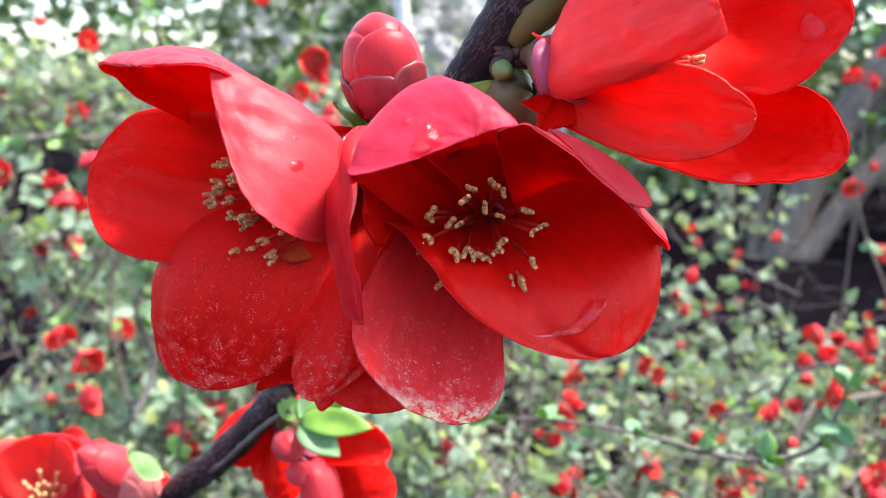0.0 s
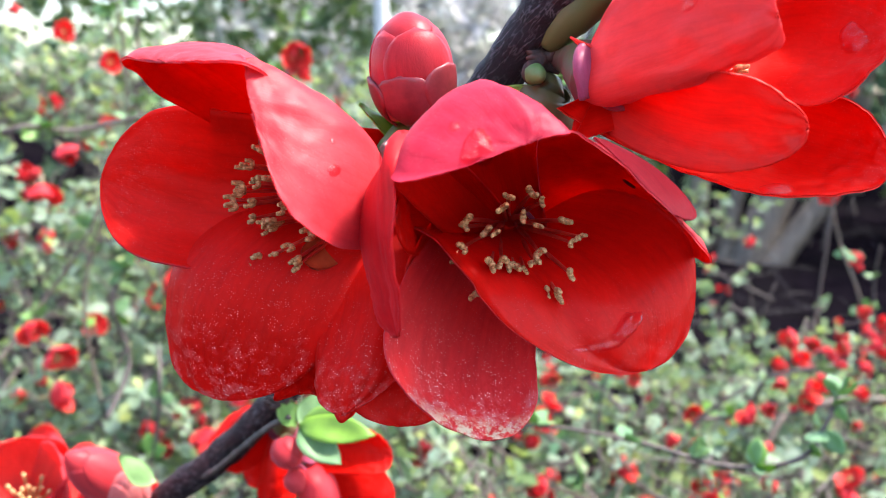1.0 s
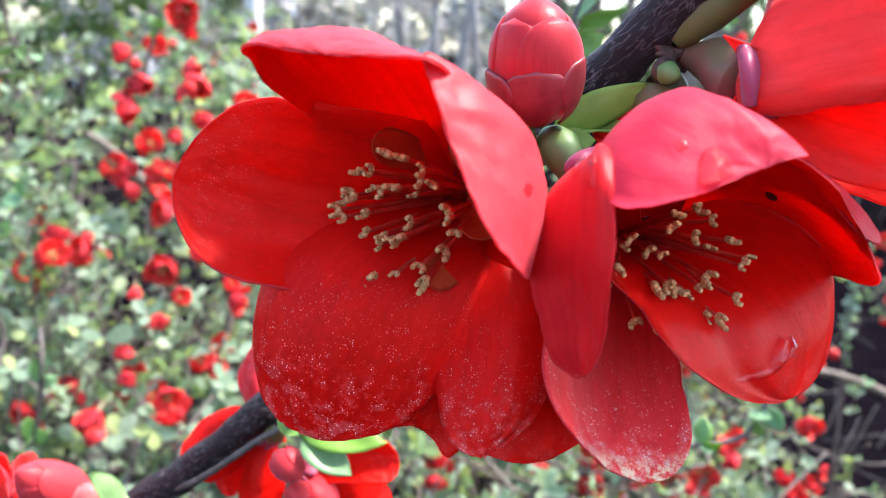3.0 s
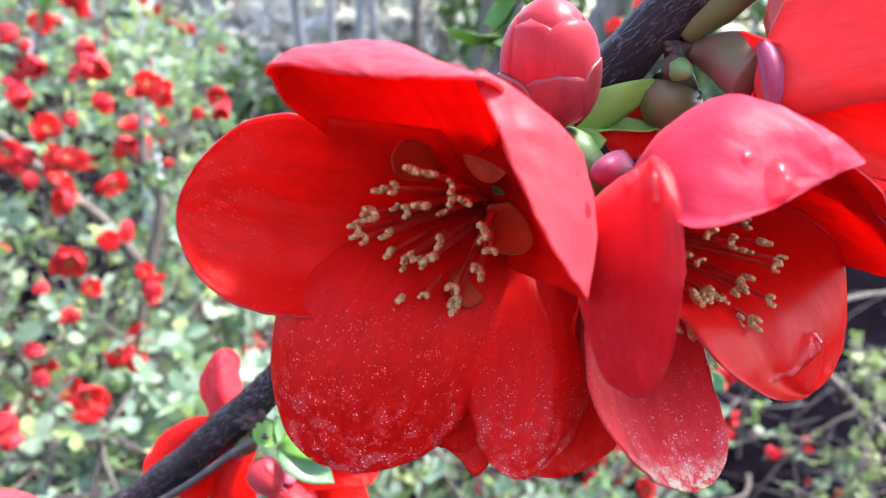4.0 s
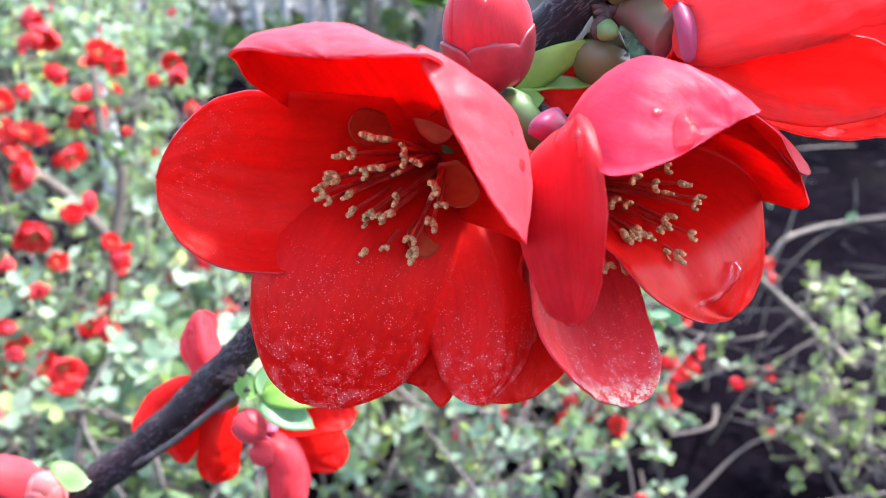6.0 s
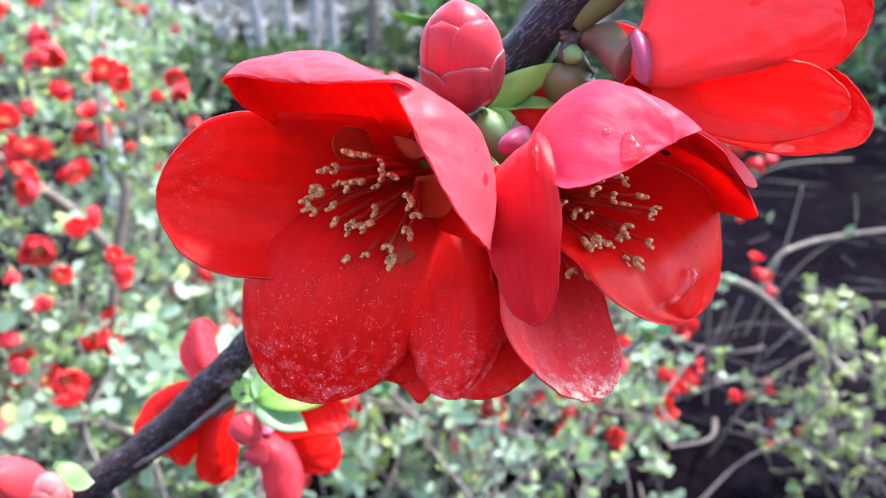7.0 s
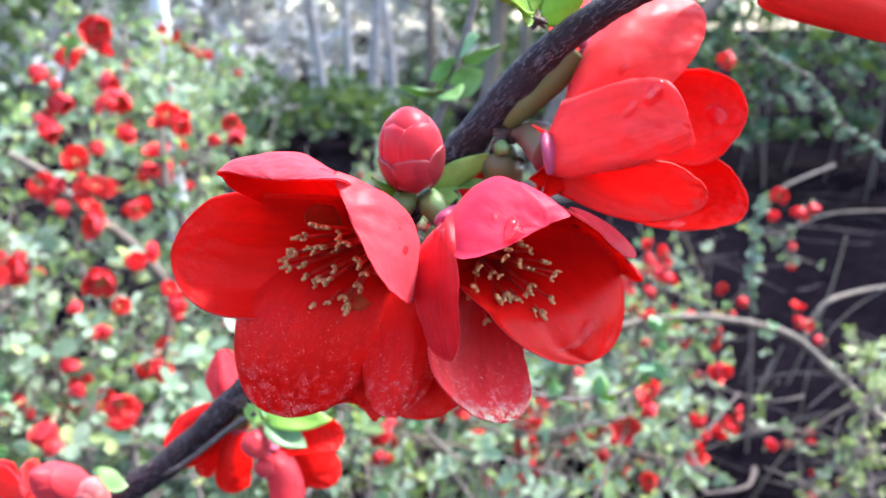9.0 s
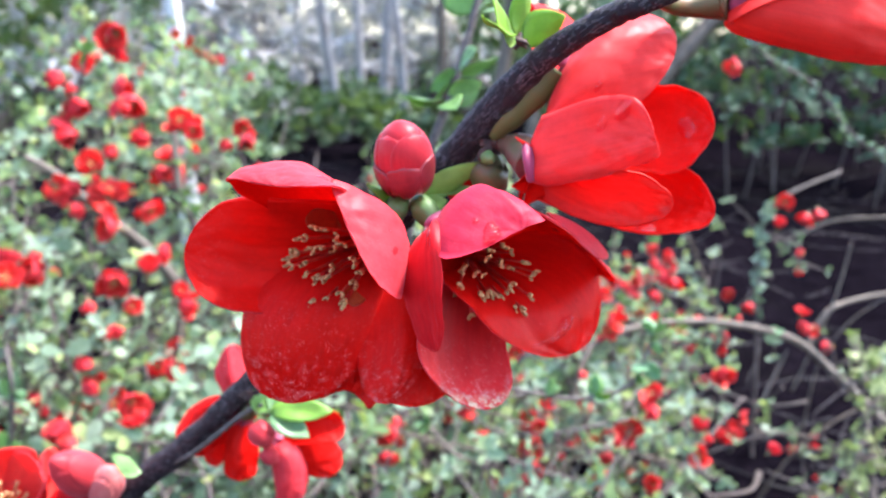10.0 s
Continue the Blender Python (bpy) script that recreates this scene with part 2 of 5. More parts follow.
def branch_bark():
    """Dark purple-brown bark with pale, broken, flaking cracks along the branch."""
    m, nt, b, out = material("dark_bark")
    big, fine = grain(nt, 160.0, 4.0), grain(nt, 700.0, 6.0, 0.75)
    # the pattern is drawn out along the branch
    tc = nt.nodes.new("ShaderNodeTexCoord")
    dot = nt.nodes.new("ShaderNodeVectorMath")
    dot.operation = "DOT_PRODUCT"
    way = (W(-0.035, 0.70, 0.055) - W(0.149, 0.44, 0.241)).normalized()
    dot.inputs[1].default_value = way
    along = nt.nodes.new("ShaderNodeVectorMath")
    along.operation = "SCALE"
    along.inputs[0].default_value = way * 0.78
    less = nt.nodes.new("ShaderNodeVectorMath")
    less.operation = "SUBTRACT"
    nt.links.new(tc.outputs["Object"], dot.inputs[0])
    nt.links.new(dot.outputs["Value"], along.inputs["Scale"])
    nt.links.new(tc.outputs["Object"], less.inputs[0])
    nt.links.new(along.outputs[0], less.inputs[1])
    flake = node(nt, "TexNoise", Scale=640.0, Detail=4.0, Roughness=0.6, Distortion=0.25)
    nt.links.new(less.outputs[0], flake.inputs["Vector"])
    crack = ramp(nt, flake.outputs["Fac"], [(0.47, (0, 0, 0)), (0.50, (1, 1, 1)), (0.53, (0, 0, 0))])
    patchy = ramp(nt, big, [(0.38, (0, 0, 0)), (0.56, (1, 1, 1))])
    mul = nt.nodes.new("ShaderNodeMath")
    mul.operation = "MULTIPLY"
    nt.links.new(crack, mul.inputs[0])
    nt.links.new(patchy, mul.inputs[1])
    col = ramp(nt, fine, [(0.3, (0.009, 0.005, 0.007)), (0.6, (0.024, 0.014, 0.019)), (0.8, (0.06, 0.04, 0.05))])
    col = mixed(nt, mul.outputs[0], col, (0.30, 0.25, 0.275))
    nt.links.new(col, b.inputs["Base Color"])
    b.inputs["Roughness"].default_value = 0.5
    b.inputs["Specular IOR Level"].default_value = 0.3
    add = nt.nodes.new("ShaderNodeMath")
    add.operation = "ADD"
    nt.links.new(fine, add.inputs[0])
    nt.links.new(mul.outputs[0], add.inputs[1])
    bumped(nt, b, add.outputs[0], 0.9, 0.0009)
    return m


BARK_DARK = branch_bark()
BARK_TWIG = bark_material("twig_bark", (0.05, 0.036, 0.032), (0.22, 0.17, 0.15), 300.0, (1.0, 1.0, 1.0), 0.0006)
DEAD_TWIG = bark_material("dead_twig", (0.012, 0.009, 0.011), (0.06, 0.046, 0.05), 60.0, (1.0, 1.0, 1.0), 0.001)
BARK_GREY = bark_material("grey_bark", (0.06, 0.044, 0.033), (0.27, 0.21, 0.16), 26.0, (1.0, 1.0, 0.25), 0.006)
# grey bark lightened so that far trunks carry haze in their colour
BARK_HAZY = bark_material("hazy_bark", (0.22, 0.20, 0.20), (0.52, 0.49, 0.49), 26.0, (1.0, 1.0, 0.25), 0.006)
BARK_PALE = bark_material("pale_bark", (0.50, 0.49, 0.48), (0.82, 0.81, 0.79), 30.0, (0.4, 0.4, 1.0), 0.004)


def plain_material(name, a, c, scale, rough, relief=0.0003, amount=0.0):
    m, nt, b, out = material(name)
    g = grain(nt, scale, 4.0)
    nt.links.new(mixed(nt, ramp(nt, g, [(0.35, (0, 0, 0)), (0.65, (1, 1, 1))]), a, c), b.inputs["Base Color"])
    b.inputs["Roughness"].default_value = rough
    bumped(nt, b, g, 0.4, relief)
    if amount:
        thin(nt, b, out, c, amount)
    return m


BUD_PINK = petal_material("pink_bud_petal", (0.72, 0.06, 0.07), (0.56, 0.018, 0.030), (0.9, 0.1, 0.08), 0.25, 0.42, 0.0, 0.25)
BUD_SALMON = petal_material("salmon_bud_petal", (0.78, 0.24, 0.22), (0.66, 0.10, 0.10), (0.9, 0.12, 0.08), 0.25, 0.45, 0.0, 0.2)
SEPAL_MAUVE = petal_material("mauve_sepal", (0.42, 0.075, 0.15), (0.30, 0.04, 0.085), (0.6, 0.06, 0.05), 0.12, 0.38, 0.0, 0.25)
FILAMENT = plain_material("filament", (0.55, 0.02, 0.02), (0.75, 0.08, 0.05), 300.0, 0.4, 0.0001, 0.3)
ANTHER = plain_material("anther", (0.36, 0.15, 0.05), (0.78, 0.46, 0.21), 2200.0, 0.8, 0.0006)
CALYX = plain_material("calyx", (0.12, 0.14, 0.045), (0.17, 0.11, 0.055), 60.0, 0.45, 0.0001, 0.1)
CALYX_OLIVE = plain_material("olive_calyx", (0.11, 0.11, 0.03), (0.20, 0.075, 0.035), 90.0, 0.5, 0.0001, 0.1)
CALYX_LONG = plain_material("green_calyx", (0.075, 0.12, 0.03), (0.12, 0.12, 0.04), 70.0, 0.5, 0.0001, 0.1)
CALYX_BELL = plain_material("pink_calyx", (0.10, 0.11, 0.035), (0.29, 0.07, 0.10), 60.0, 0.5, 0.0001, 0.1)
CALYX_PINK = plain_material("sepal", (0.16, 0.014, 0.02), (0.30, 0.036, 0.045), 200.0, 0.4, 0.0002, 0.1)
BUDLET = plain_material("green_budlet", (0.10, 0.20, 0.045), (0.17, 0.26, 0.085), 120.0, 0.5, 0.0002, 0.1)
SCALE_BROWN = plain_material("bud_scale", (0.03, 0.014, 0.012), (0.09, 0.04, 0.03), 700.0, 0.7, 0.0006)
SPOT = plain_material("dark_spot", (0.02, 0.005, 0.008), (0.05, 0.01, 0.01), 900.0, 0.5)


def soil_material():
    m, nt, b, out = material("soil")
    big, mid, fine = grain(nt, 1.3, 4.0), grain(nt, 14.0, 6.0, 0.7), grain(nt, 90.0, 5.0, 0.7)
    # soil tones taken down to near black, with hedge and trunk shade in the colour
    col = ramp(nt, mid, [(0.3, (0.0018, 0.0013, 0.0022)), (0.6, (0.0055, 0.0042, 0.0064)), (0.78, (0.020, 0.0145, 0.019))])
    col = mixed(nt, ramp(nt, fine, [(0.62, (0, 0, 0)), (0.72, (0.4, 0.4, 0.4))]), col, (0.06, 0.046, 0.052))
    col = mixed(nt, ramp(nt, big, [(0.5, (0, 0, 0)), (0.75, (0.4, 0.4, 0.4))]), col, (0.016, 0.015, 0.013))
    nt.links.new(col, b.inputs["Base Color"])
    b.inputs["Roughness"].default_value = 1.0
    b.inputs["Specular IOR Level"].default_value = 0.0
    bumped(nt, b, mid, 0.9, 0.03)
    return m


SOIL = soil_material()


def water_material():
    """A clear film: it lets the petal's colour through and mirrors the sky."""
    m, nt, b, out = material("water")
    clear, mirror, mx = nt.nodes.new("ShaderNodeBsdfTransparent"), nt.nodes.new("ShaderNodeBsdfGlossy"), nt.nodes.new("ShaderNodeMixShader")
    clear.inputs[0].default_value = (0.97, 0.60, 0.64, 1)
    mirror.inputs["Roughness"].default_value = 0.13
    facing = nt.nodes.new("ShaderNodeLayerWeight")
    facing.inputs["Blend"].default_value = 0.5
    gloss = ramp(nt, facing.outputs["Facing"], [(0.0, (0.035, 0.035, 0.035)), (0.55, (0.06, 0.06, 0.06)), (0.85, (0.3, 0.3, 0.3)), (1.0, (0.9, 0.9, 0.9))])
    nt.links.new(gloss, mx.inputs[0])
    nt.links.new(clear.outputs[0], mx.inputs[1])
    nt.links.new(mirror.outputs[0], mx.inputs[2])
    nt.links.new(mx.outputs[0], out.inputs[0])
    return m


WATER = water_material()


# ---- builders ----
def mesh_of(name, verts, faces, mats, index=None, uv=None, smooth=True):
    me = bpy.data.meshes.new(name)
    me.from_pydata([tuple(v) for v in verts], [], [tuple(int(i) for i in f) for f in faces])
    for m in (mats if isinstance(mats, (list, tuple)) else [mats]):
        me.materials.append(m)
    if index is not None:
        me.polygons.foreach_set("material_index", [int(i) for i in index])
    if smooth:
        me.polygons.foreach_set("use_smooth", [True] * len(me.polygons))
    if uv is not None:
        layer = me.uv_layers.new(name="UVMap")
        loops = np.zeros(len(me.loops), dtype=np.int32)
        me.loops.foreach_get("vertex_index", loops)
        layer.data.foreach_set("uv", np.asarray(uv, dtype=np.float32)[loops].ravel())
    me.update()
    return me


def under(name, me, parent, label=""):
    ob = new(name, me)
    ob.parent = parent
    return tagged(ob, label)


def thing(name, place, label, category, group=""):
    ob = new(name)
    ob.empty_display_size = 0.01
    ob.matrix_world = Matrix.Translation(place) if not isinstance(place, Matrix) else place
    return tagged(ob, label, category, group)


def solid_grid(P, thick, mats, inward, uv):
    """A thin two-sided shell over a grid of points: the face towards `inward` takes mats[0], the other mats[1]."""
    n, k = P.shape[:2]
    du, dv = np.gradient(P, axis=1), np.gradient(P, axis=0)
    nr = np.cross(du, dv)
    nr /= np.linalg.norm(nr, axis=-1, keepdims=True) + 1e-12
    mid = P[n // 2, k // 2]
    if np.dot(nr[n // 2, k // 2], np.asarray(inward) - mid) < 0:
        nr = -nr
    A, B = (P + nr * thick / 2).reshape(-1, 3), (P - nr * thick / 2).reshape(-1, 3)
    g = np.arange(n * k).reshape(n, k)
    q = np.stack([g[:-1, :-1], g[:-1, 1:], g[1:, 1:], g[1:, :-1]], -1).reshape(-1, 4)
    # winding so that the front faces point along nr
    a = A[q[len(q) // 2]]
    fn = np.cross(a[1] - a[0], a[3] - a[0])
    if np.dot(fn, nr.reshape(-1, 3)[q[len(q) // 2][0]]) < 0:
        q = q[:, ::-1]
    rim = np.concatenate([g[0], g[1:, -1], g[-1, -2::-1], g[-2:0:-1, 0]])
    nx = np.roll(rim, -1)
    side = np.stack([rim, nx, nx + n * k, rim + n * k], -1)
    faces = np.concatenate([q, q[:, ::-1] + n * k, side])
    index = [0] * len(q) + [1] * len(q) + [1] * len(side)
    uv2 = np.concatenate([uv.reshape(-1, 2)] * 2)
    return np.concatenate([A, B]), faces, index, uv2


VM, CLAW = 0.62, 0.5


def petal_grid(B, M, L, R, T, square=2.8, flat=0.0, n=34, k=25, ripple=0.0, seed=0.0, claw=CLAW, wave=0.0, folds=(), pulls=()):
    """A cupped petal: base, middle, the two sides at the widest place, and the tip. wave: how far the rim flutters;
    folds: creases (u, v, u, v, width, depth); pulls: places drawn aside (u, v, reach, shift)."""
    B, M, L, R, T = (np.array(p, float) for p in (B, M, L, R, T))
    v = 1 - (1 - np.linspace(0, 1, n)[:, None]) ** 1.8
    u = np.linspace(-1, 1, k)[None, :]
    size = np.linalg.norm(R - L)
    u0, v0 = np.broadcast_arrays(u, v)
    a, b = np.clip(v / VM, 0, 1), np.clip((v - VM) / (1 - VM), 0, 1)
    w = np.where(v < VM, claw + (1 - claw) * np.sin(a * np.pi / 2) ** 0.75, np.maximum(1 - b ** square, 0.0004) ** 0.5)
    if ripple:
        # slightly uneven outline
        uneven = np.array([[noise.noise(Vector((float(t) * 5.0, s * 4.0 + seed, 1.7))) + 0.6 * noise.noise(Vector((float(t) * 14.0, s * 4.0 + seed, 5.1))) for s in u[0]] for t in v[:, 0]])
        u = u * (1 + 0.035 * uneven * np.abs(u) ** 3 * v)
    lb, lm, lt = (v - VM) * (v - 1) / VM, v * (v - 1) / (VM * (VM - 1)), v * (v - VM) / (1 - VM)
    P = lb[..., None] * B + lm[..., None] * M + lt[..., None] * T
    P = P + (u * w)[..., None] * (R - L) / 2 + ((u * w) ** 2 * (1 - flat * b))[..., None] * ((R + L) / 2 - M)
    for pu, pv, reach, shift in pulls:
        P = P + np.exp(-((u0 - pu) ** 2 + (1.6 * (v0 - pv)) ** 2) / reach ** 2)[..., None] * np.array(shift)
    if ripple:
        nr = np.cross(np.gradient(P, axis=1), np.gradient(P, axis=0))
        nr /= np.linalg.norm(nr, axis=-1, keepdims=True) + 1e-12
        edge = np.maximum(np.abs(u0) ** 3 * np.clip(v0 * 2 - 0.4, 0, 1), np.broadcast_to(b, u0.shape) ** 2)
        lift = np.zeros(u0.shape)
        for i in range(n):
            for j in range(k):
                q = P[i, j] / size * 2.6
                h = noise.noise(Vector((q[0] + seed, q[1], q[2]))) + 0.4 * noise.noise(Vector(q * 3.1) + Vector((seed, 3, 1))) + 0.16 * noise.noise(Vector(q * 8.3) + Vector((seed, 7, 1)))
                lift[i, j] = h * ripple * float(v0[i, j]) ** 1.2
                if wave:
                    lift[i, j] += wave * edge[i, j] * float(w[i, 0]) * noise.noise(Vector((u0[i, j] * 2.6, v0[i, j] * 3.4, seed + 9.0)))
        for fu, fv, gu, gv, wide, depth in folds:
            du, dv = gu - fu, gv - fv
            t = np.clip(((u0 - fu) * du + (v0 - fv) * dv) / (du * du + dv * dv), 0, 1)
            far = np.hypot(u0 - fu - t * du, v0 - fv - t * dv)
            lift += depth * np.exp(-(far / wide) ** 2) * w
        P = P + nr * lift[..., None]
    uv = np.stack(np.broadcast_arrays(np.clip(u0, -1, 1) * 0.5 + 0.5, v0), -1)
    return P, uv


GRIDS = {}


def petal(parent, points, inward, thick=0.00035, ripple=0.0006, seed=0.0, mats=None, n=34, k=25, name="petal", square=2.8, flat=0.0, key=None, pulls=(), **form):
    inv = parent.matrix_world.inverted()
    turn = inv.to_3x3()
    pulls = [(pu, pv, reach, turn @ (ROOT.to_3x3() @ (Vector(d) * SIZE))) for pu, pv, reach, d in pulls]
    P, uv = petal_grid(*[inv @ p for p in points], square=square, flat=flat, n=n, k=k, ripple=ripple, seed=seed, pulls=pulls, **form)
    if key:
        GRIDS[key] = (parent, P)
    v, f, idx, uv2 = solid_grid(P, thick, None, inv @ inward, uv)
    return under(name, mesh_of(name, v, f, mats or [PETAL_IN, PETAL_OUT], idx, uv2), parent)


def tube_data(points, radii, sides=10, closed_end=True, wobble=0.0, seed=0.0):
    pts = [Vector(p) for p in points]
    verts, faces = [], []
    up = Vector((0.3, 0.2, 0.93))
    for i, p in enumerate(pts):
        d = (pts[min(i + 1, len(pts) - 1)] - pts[max(i - 1, 0)]).normalized()
        a = d.cross(up).normalized()
        b = a.cross(d)
        for s in range(sides):
            t = 2 * math.pi * s / sides
            off = a * math.cos(t) + b * math.sin(t)
            r = radii[i]
            if wobble:
                r *= 1 + wobble * noise.noise((p + off * radii[i]) * (0.9 / max(radii[i], 1e-5)) + Vector((seed, 0, 0)))
            verts.append(p + off * r)
    for i in range(len(pts) - 1):
        for s in range(sides):
            faces.append((i * sides + s, i * sides + (s + 1) % sides, (i + 1) * sides + (s + 1) % sides, (i + 1) * sides + s))
    if closed_end:
        faces.append(tuple(range(sides))[::-1])
        faces.append(tuple(range((len(pts) - 1) * sides, len(pts) * sides)))
    return verts, faces


def smooth_line(points, radii, per=8):
    """Catmull-Rom through the points, with radii in step."""
    P = [Vector(p) for p in points]
    out, rad = [], []
    for i in range(len(P) - 1):
        p0, p1, p2, p3 = P[max(i - 1, 0)], P[i], P[i + 1], P[min(i + 2, len(P) - 1)]
        for k in range(per):
            t = k / per
            out.append(0.5 * (2 * p1 + (p2 - p0) * t + (2 * p0 - 5 * p1 + 4 * p2 - p3) * t * t + (3 * p1 - p0 - 3 * p2 + p3) * t ** 3))
            rad.append(radii[i] + (radii[i + 1] - radii[i]) * t)
    return out + [P[-1]], rad + [radii[-1]]


def tube(name, parent, points, radii, mat, sides=10, per=8, wobble=0.0, label="", seed=0.0):
    inv = parent.matrix_world.inverted() if parent else Matrix()
    pts, rad = smooth_line([inv @ Vector(p) for p in points], radii, per)
    v, f = tube_data(pts, rad, sides, True, wobble, seed)
    me = mesh_of(name, v, f, mat)
    return under(name, me, parent, label) if parent else tagged(new(name, me), label)


def stamens(flower, base, centre, spread, count, seed, bend=0.2):
    """A ring of red filaments with tan, curled anthers, from the base to a disc about the centre."""
    rng = random.Random(seed)
    inv = flower.matrix_world.inverted()
    base, centre = inv @ base, inv @ centre
    axis = (centre - base).normalized()
    a = axis.cross(Vector((0.1, 0.3, 0.9))).normalized()
    b = axis.cross(a)
    for i in range(count):
        ring = 1.0 if i % 5 < 3 else (0.6 if i % 5 == 3 else 0.3)
        t = 2.399 * i + rng.uniform(-0.25, 0.25)
        r = spread * ring * rng.uniform(0.82, 1.12)
        side = a * math.cos(t) + b * math.sin(t)
        tip = centre + side * r + axis * rng.uniform(-0.0016, 0.0014) + axis * (0.0012 * (1 - ring))
        root = base + side * 0.0016 + axis * 0.001
        mid = root.lerp(tip, 0.5) + side * r * bend * 0.3
        pts, rad = smooth_line([root, mid, tip], [0.00052, 0.0004, 0.00026], 4)
        v, f = tube_data(pts, rad, 6)
        st = under("stamen", mesh_of("stamen", v, f, FILAMENT), flower)
        # the anther: a short curled bean at the tip
        d = (tip - mid).normalized()
        s = d.cross(Vector((rng.uniform(-1, 1), rng.uniform(-1, 1), rng.uniform(-1, 1)))).normalized()
        q = rng.uniform(0.75, 1.2) * 0.00098
        curl = rng.uniform(0.9, 2.0)
        line = [tip - s * q * 0.75 + d * q * curl * 0.7, tip - s * q * 0.62 - d * q * 0.1, tip + d * q * -0.4, tip + s * q * 0.62 - d * q * 0.1, tip + s * q * 0.72 + d * q * curl * 0.8]
        pts, rad = smooth_line(line, [q * 0.34, q * 0.46, q * 0.48, q * 0.46, q * 0.32], 4)
        v, f = tube_data(pts, rad, 9, True, 0.4, i * 1.7)
        an = new("anther", mesh_of("anther", v, f, ANTHER))
        an.parent = st


def ellipsoid(name, parent, place, axis, length, radius, mat, label="", profile=None, ridge=0.0, seed=0):
    """A body of rotation about an axis, with a profile of (along, wide) pairs from 0 to 1."""
    inv = parent.matrix_world.inverted()
    p, ax = inv @ Vector(place), (inv.to_3x3() @ Vector(axis)).normalized()
    prof = profile or [(0, 0.02), (0.06, 0.45), (0.2, 0.8), (0.45, 1.0), (0.7, 0.85), (0.9, 0.5), (1.0, 0.02)]
    pts, rad = smooth_line([p + ax * (length * (a - 0.5)) for a, w in prof], [radius * w for a, w in prof], 3)
    v, f = tube_data(pts, rad, 16, True, ridge, seed)
    return under(name, mesh_of(name, v, f, mat), parent, label)


def leaf_grid(base, tip, side, width, fold=0.25, droop=0.15, n=9, k=7):
    base, tip, side = Vector(base), Vector(tip), Vector(side)
    d = tip - base
    nr = d.cross(side).normalized()
    side = nr.cross(d).normalized()
    P = np.zeros((n, k, 3))
    for i in range(n):
        v = i / (n - 1)
        w = width * 0.5 * max(math.sin(math.pi * min(v ** 0.85, 1)) ** 0.75, 0.02)
        for j in range(k):
            u = 2 * j / (k - 1) - 1
            P[i, j] = base + d * v + side * (u * w) + nr * (abs(u) * w * fold - droop * d.length * v * v + 0.02 * d.length * math.sin(9 * v + 2 * u))
    uv = np.stack(np.broadcast_arrays(np.linspace(0, 1, k)[None, :], np.linspace(0, 1, n)[:, None]), -1)
    return P, uv


def leaf(parent, base, tip, side, width, fold=0.25, droop=0.15, name="leaf", mat=None):
    inv = parent.matrix_world.inverted()
    P, uv = leaf_grid(inv @ Vector(base), inv @ Vector(tip), inv.to_3x3() @ Vector(side), width, fold, droop)
    v, f, idx, uv2 = solid_grid(P, 0.0003, None, (0, 0, 9), uv)
    return under(name, mesh_of(name, v, f, [mat or LEAF_FRESH] * 2, idx, uv2), parent)


# ---- ground and distance ----
def ground():
    xs = np.concatenate([-np.geomspace(400, 6, 14), np.linspace(-5, 7, 121), np.geomspace(8, 400, 14)])
    ys = np.concatenate([-np.geomspace(400, 3, 12), np.linspace(-2, 10, 121), np.geomspace(11, 600, 14)])
    verts = []
    for y in ys:
        for x in xs:
            near = 1.0 if abs(x) < 8 and -3 < y < 12 else 0.0
            h = 0.05 * noise.noise(Vector((x * 0.7, y * 0.7, 0))) + 0.02 * noise.noise(Vector((x * 4, y * 4, 3)))
            verts.append((x, y, h * near - 0.02))
    g = np.arange(len(xs) * len(ys)).reshape(len(ys), len(xs))
    q = np.stack([g[:-1, :-1], g[:-1, 1:], g[1:, 1:], g[1:, :-1]], -1).reshape(-1, 4)
    return tagged(new("ground", mesh_of("ground", verts, q, SOIL)), "dark bare garden soil with fine litter, darkened further for shade", "ground", "", "structure")


ground()


def aim(az, el, far):
    """A point at that bearing (degrees to the right of straight ahead), that height angle and that distance from the first eye."""
    e = radians(el)
    return Vector((far * math.cos(e) * math.sin(radians(az)), far * math.cos(e) * math.cos(radians(az)), EYE + far * math.sin(e)))


class Leaves:
    """Many small folded oval leaves, gathered into one mesh."""

    def __init__(self):
        self.v, self.f, self.n = [], [], 0

    def add(self, base, d, side, length, width, fold):
        nr = d.cross(side).normalized()
        s = nr.cross(d).normalized()
        rows = ((0.0, 0.06), (0.3, 0.68), (0.62, 1.0), (0.86, 0.78), (1.0, 0.16))
        for t, w in rows:
            c = base + d * (length * t) - nr * (0.12 * length * t * t)
            e = s * (width * 0.5 * w)
            up = nr * (fold * width * 0.5 * w)
            self.v += [c - e + up, c, c + e + up]
        for i in range(4):
            a = self.n + 3 * i
            self.f += [(a, a + 1, a + 4, a + 3), (a + 1, a + 2, a + 5, a + 4)]
        self.n += 15


class Twigs:
    def __init__(self):
        self.v, self.f = [], []

    def add(self, points, radii, sides=5, per=3):
        pts, rad = smooth_line(points, radii, per)
        v, f = tube_data(pts, rad, sides)
        k = len(self.v)
        self.v += v
        self.f += [tuple(i + k for i in q) for q in f]


def unit(rng):
    while True:
        v = Vector((rng.uniform(-1, 1), rng.uniform(-1, 1), rng.uniform(-1, 1)))
        if 0.1 < v.length < 1:
            return v.normalized()


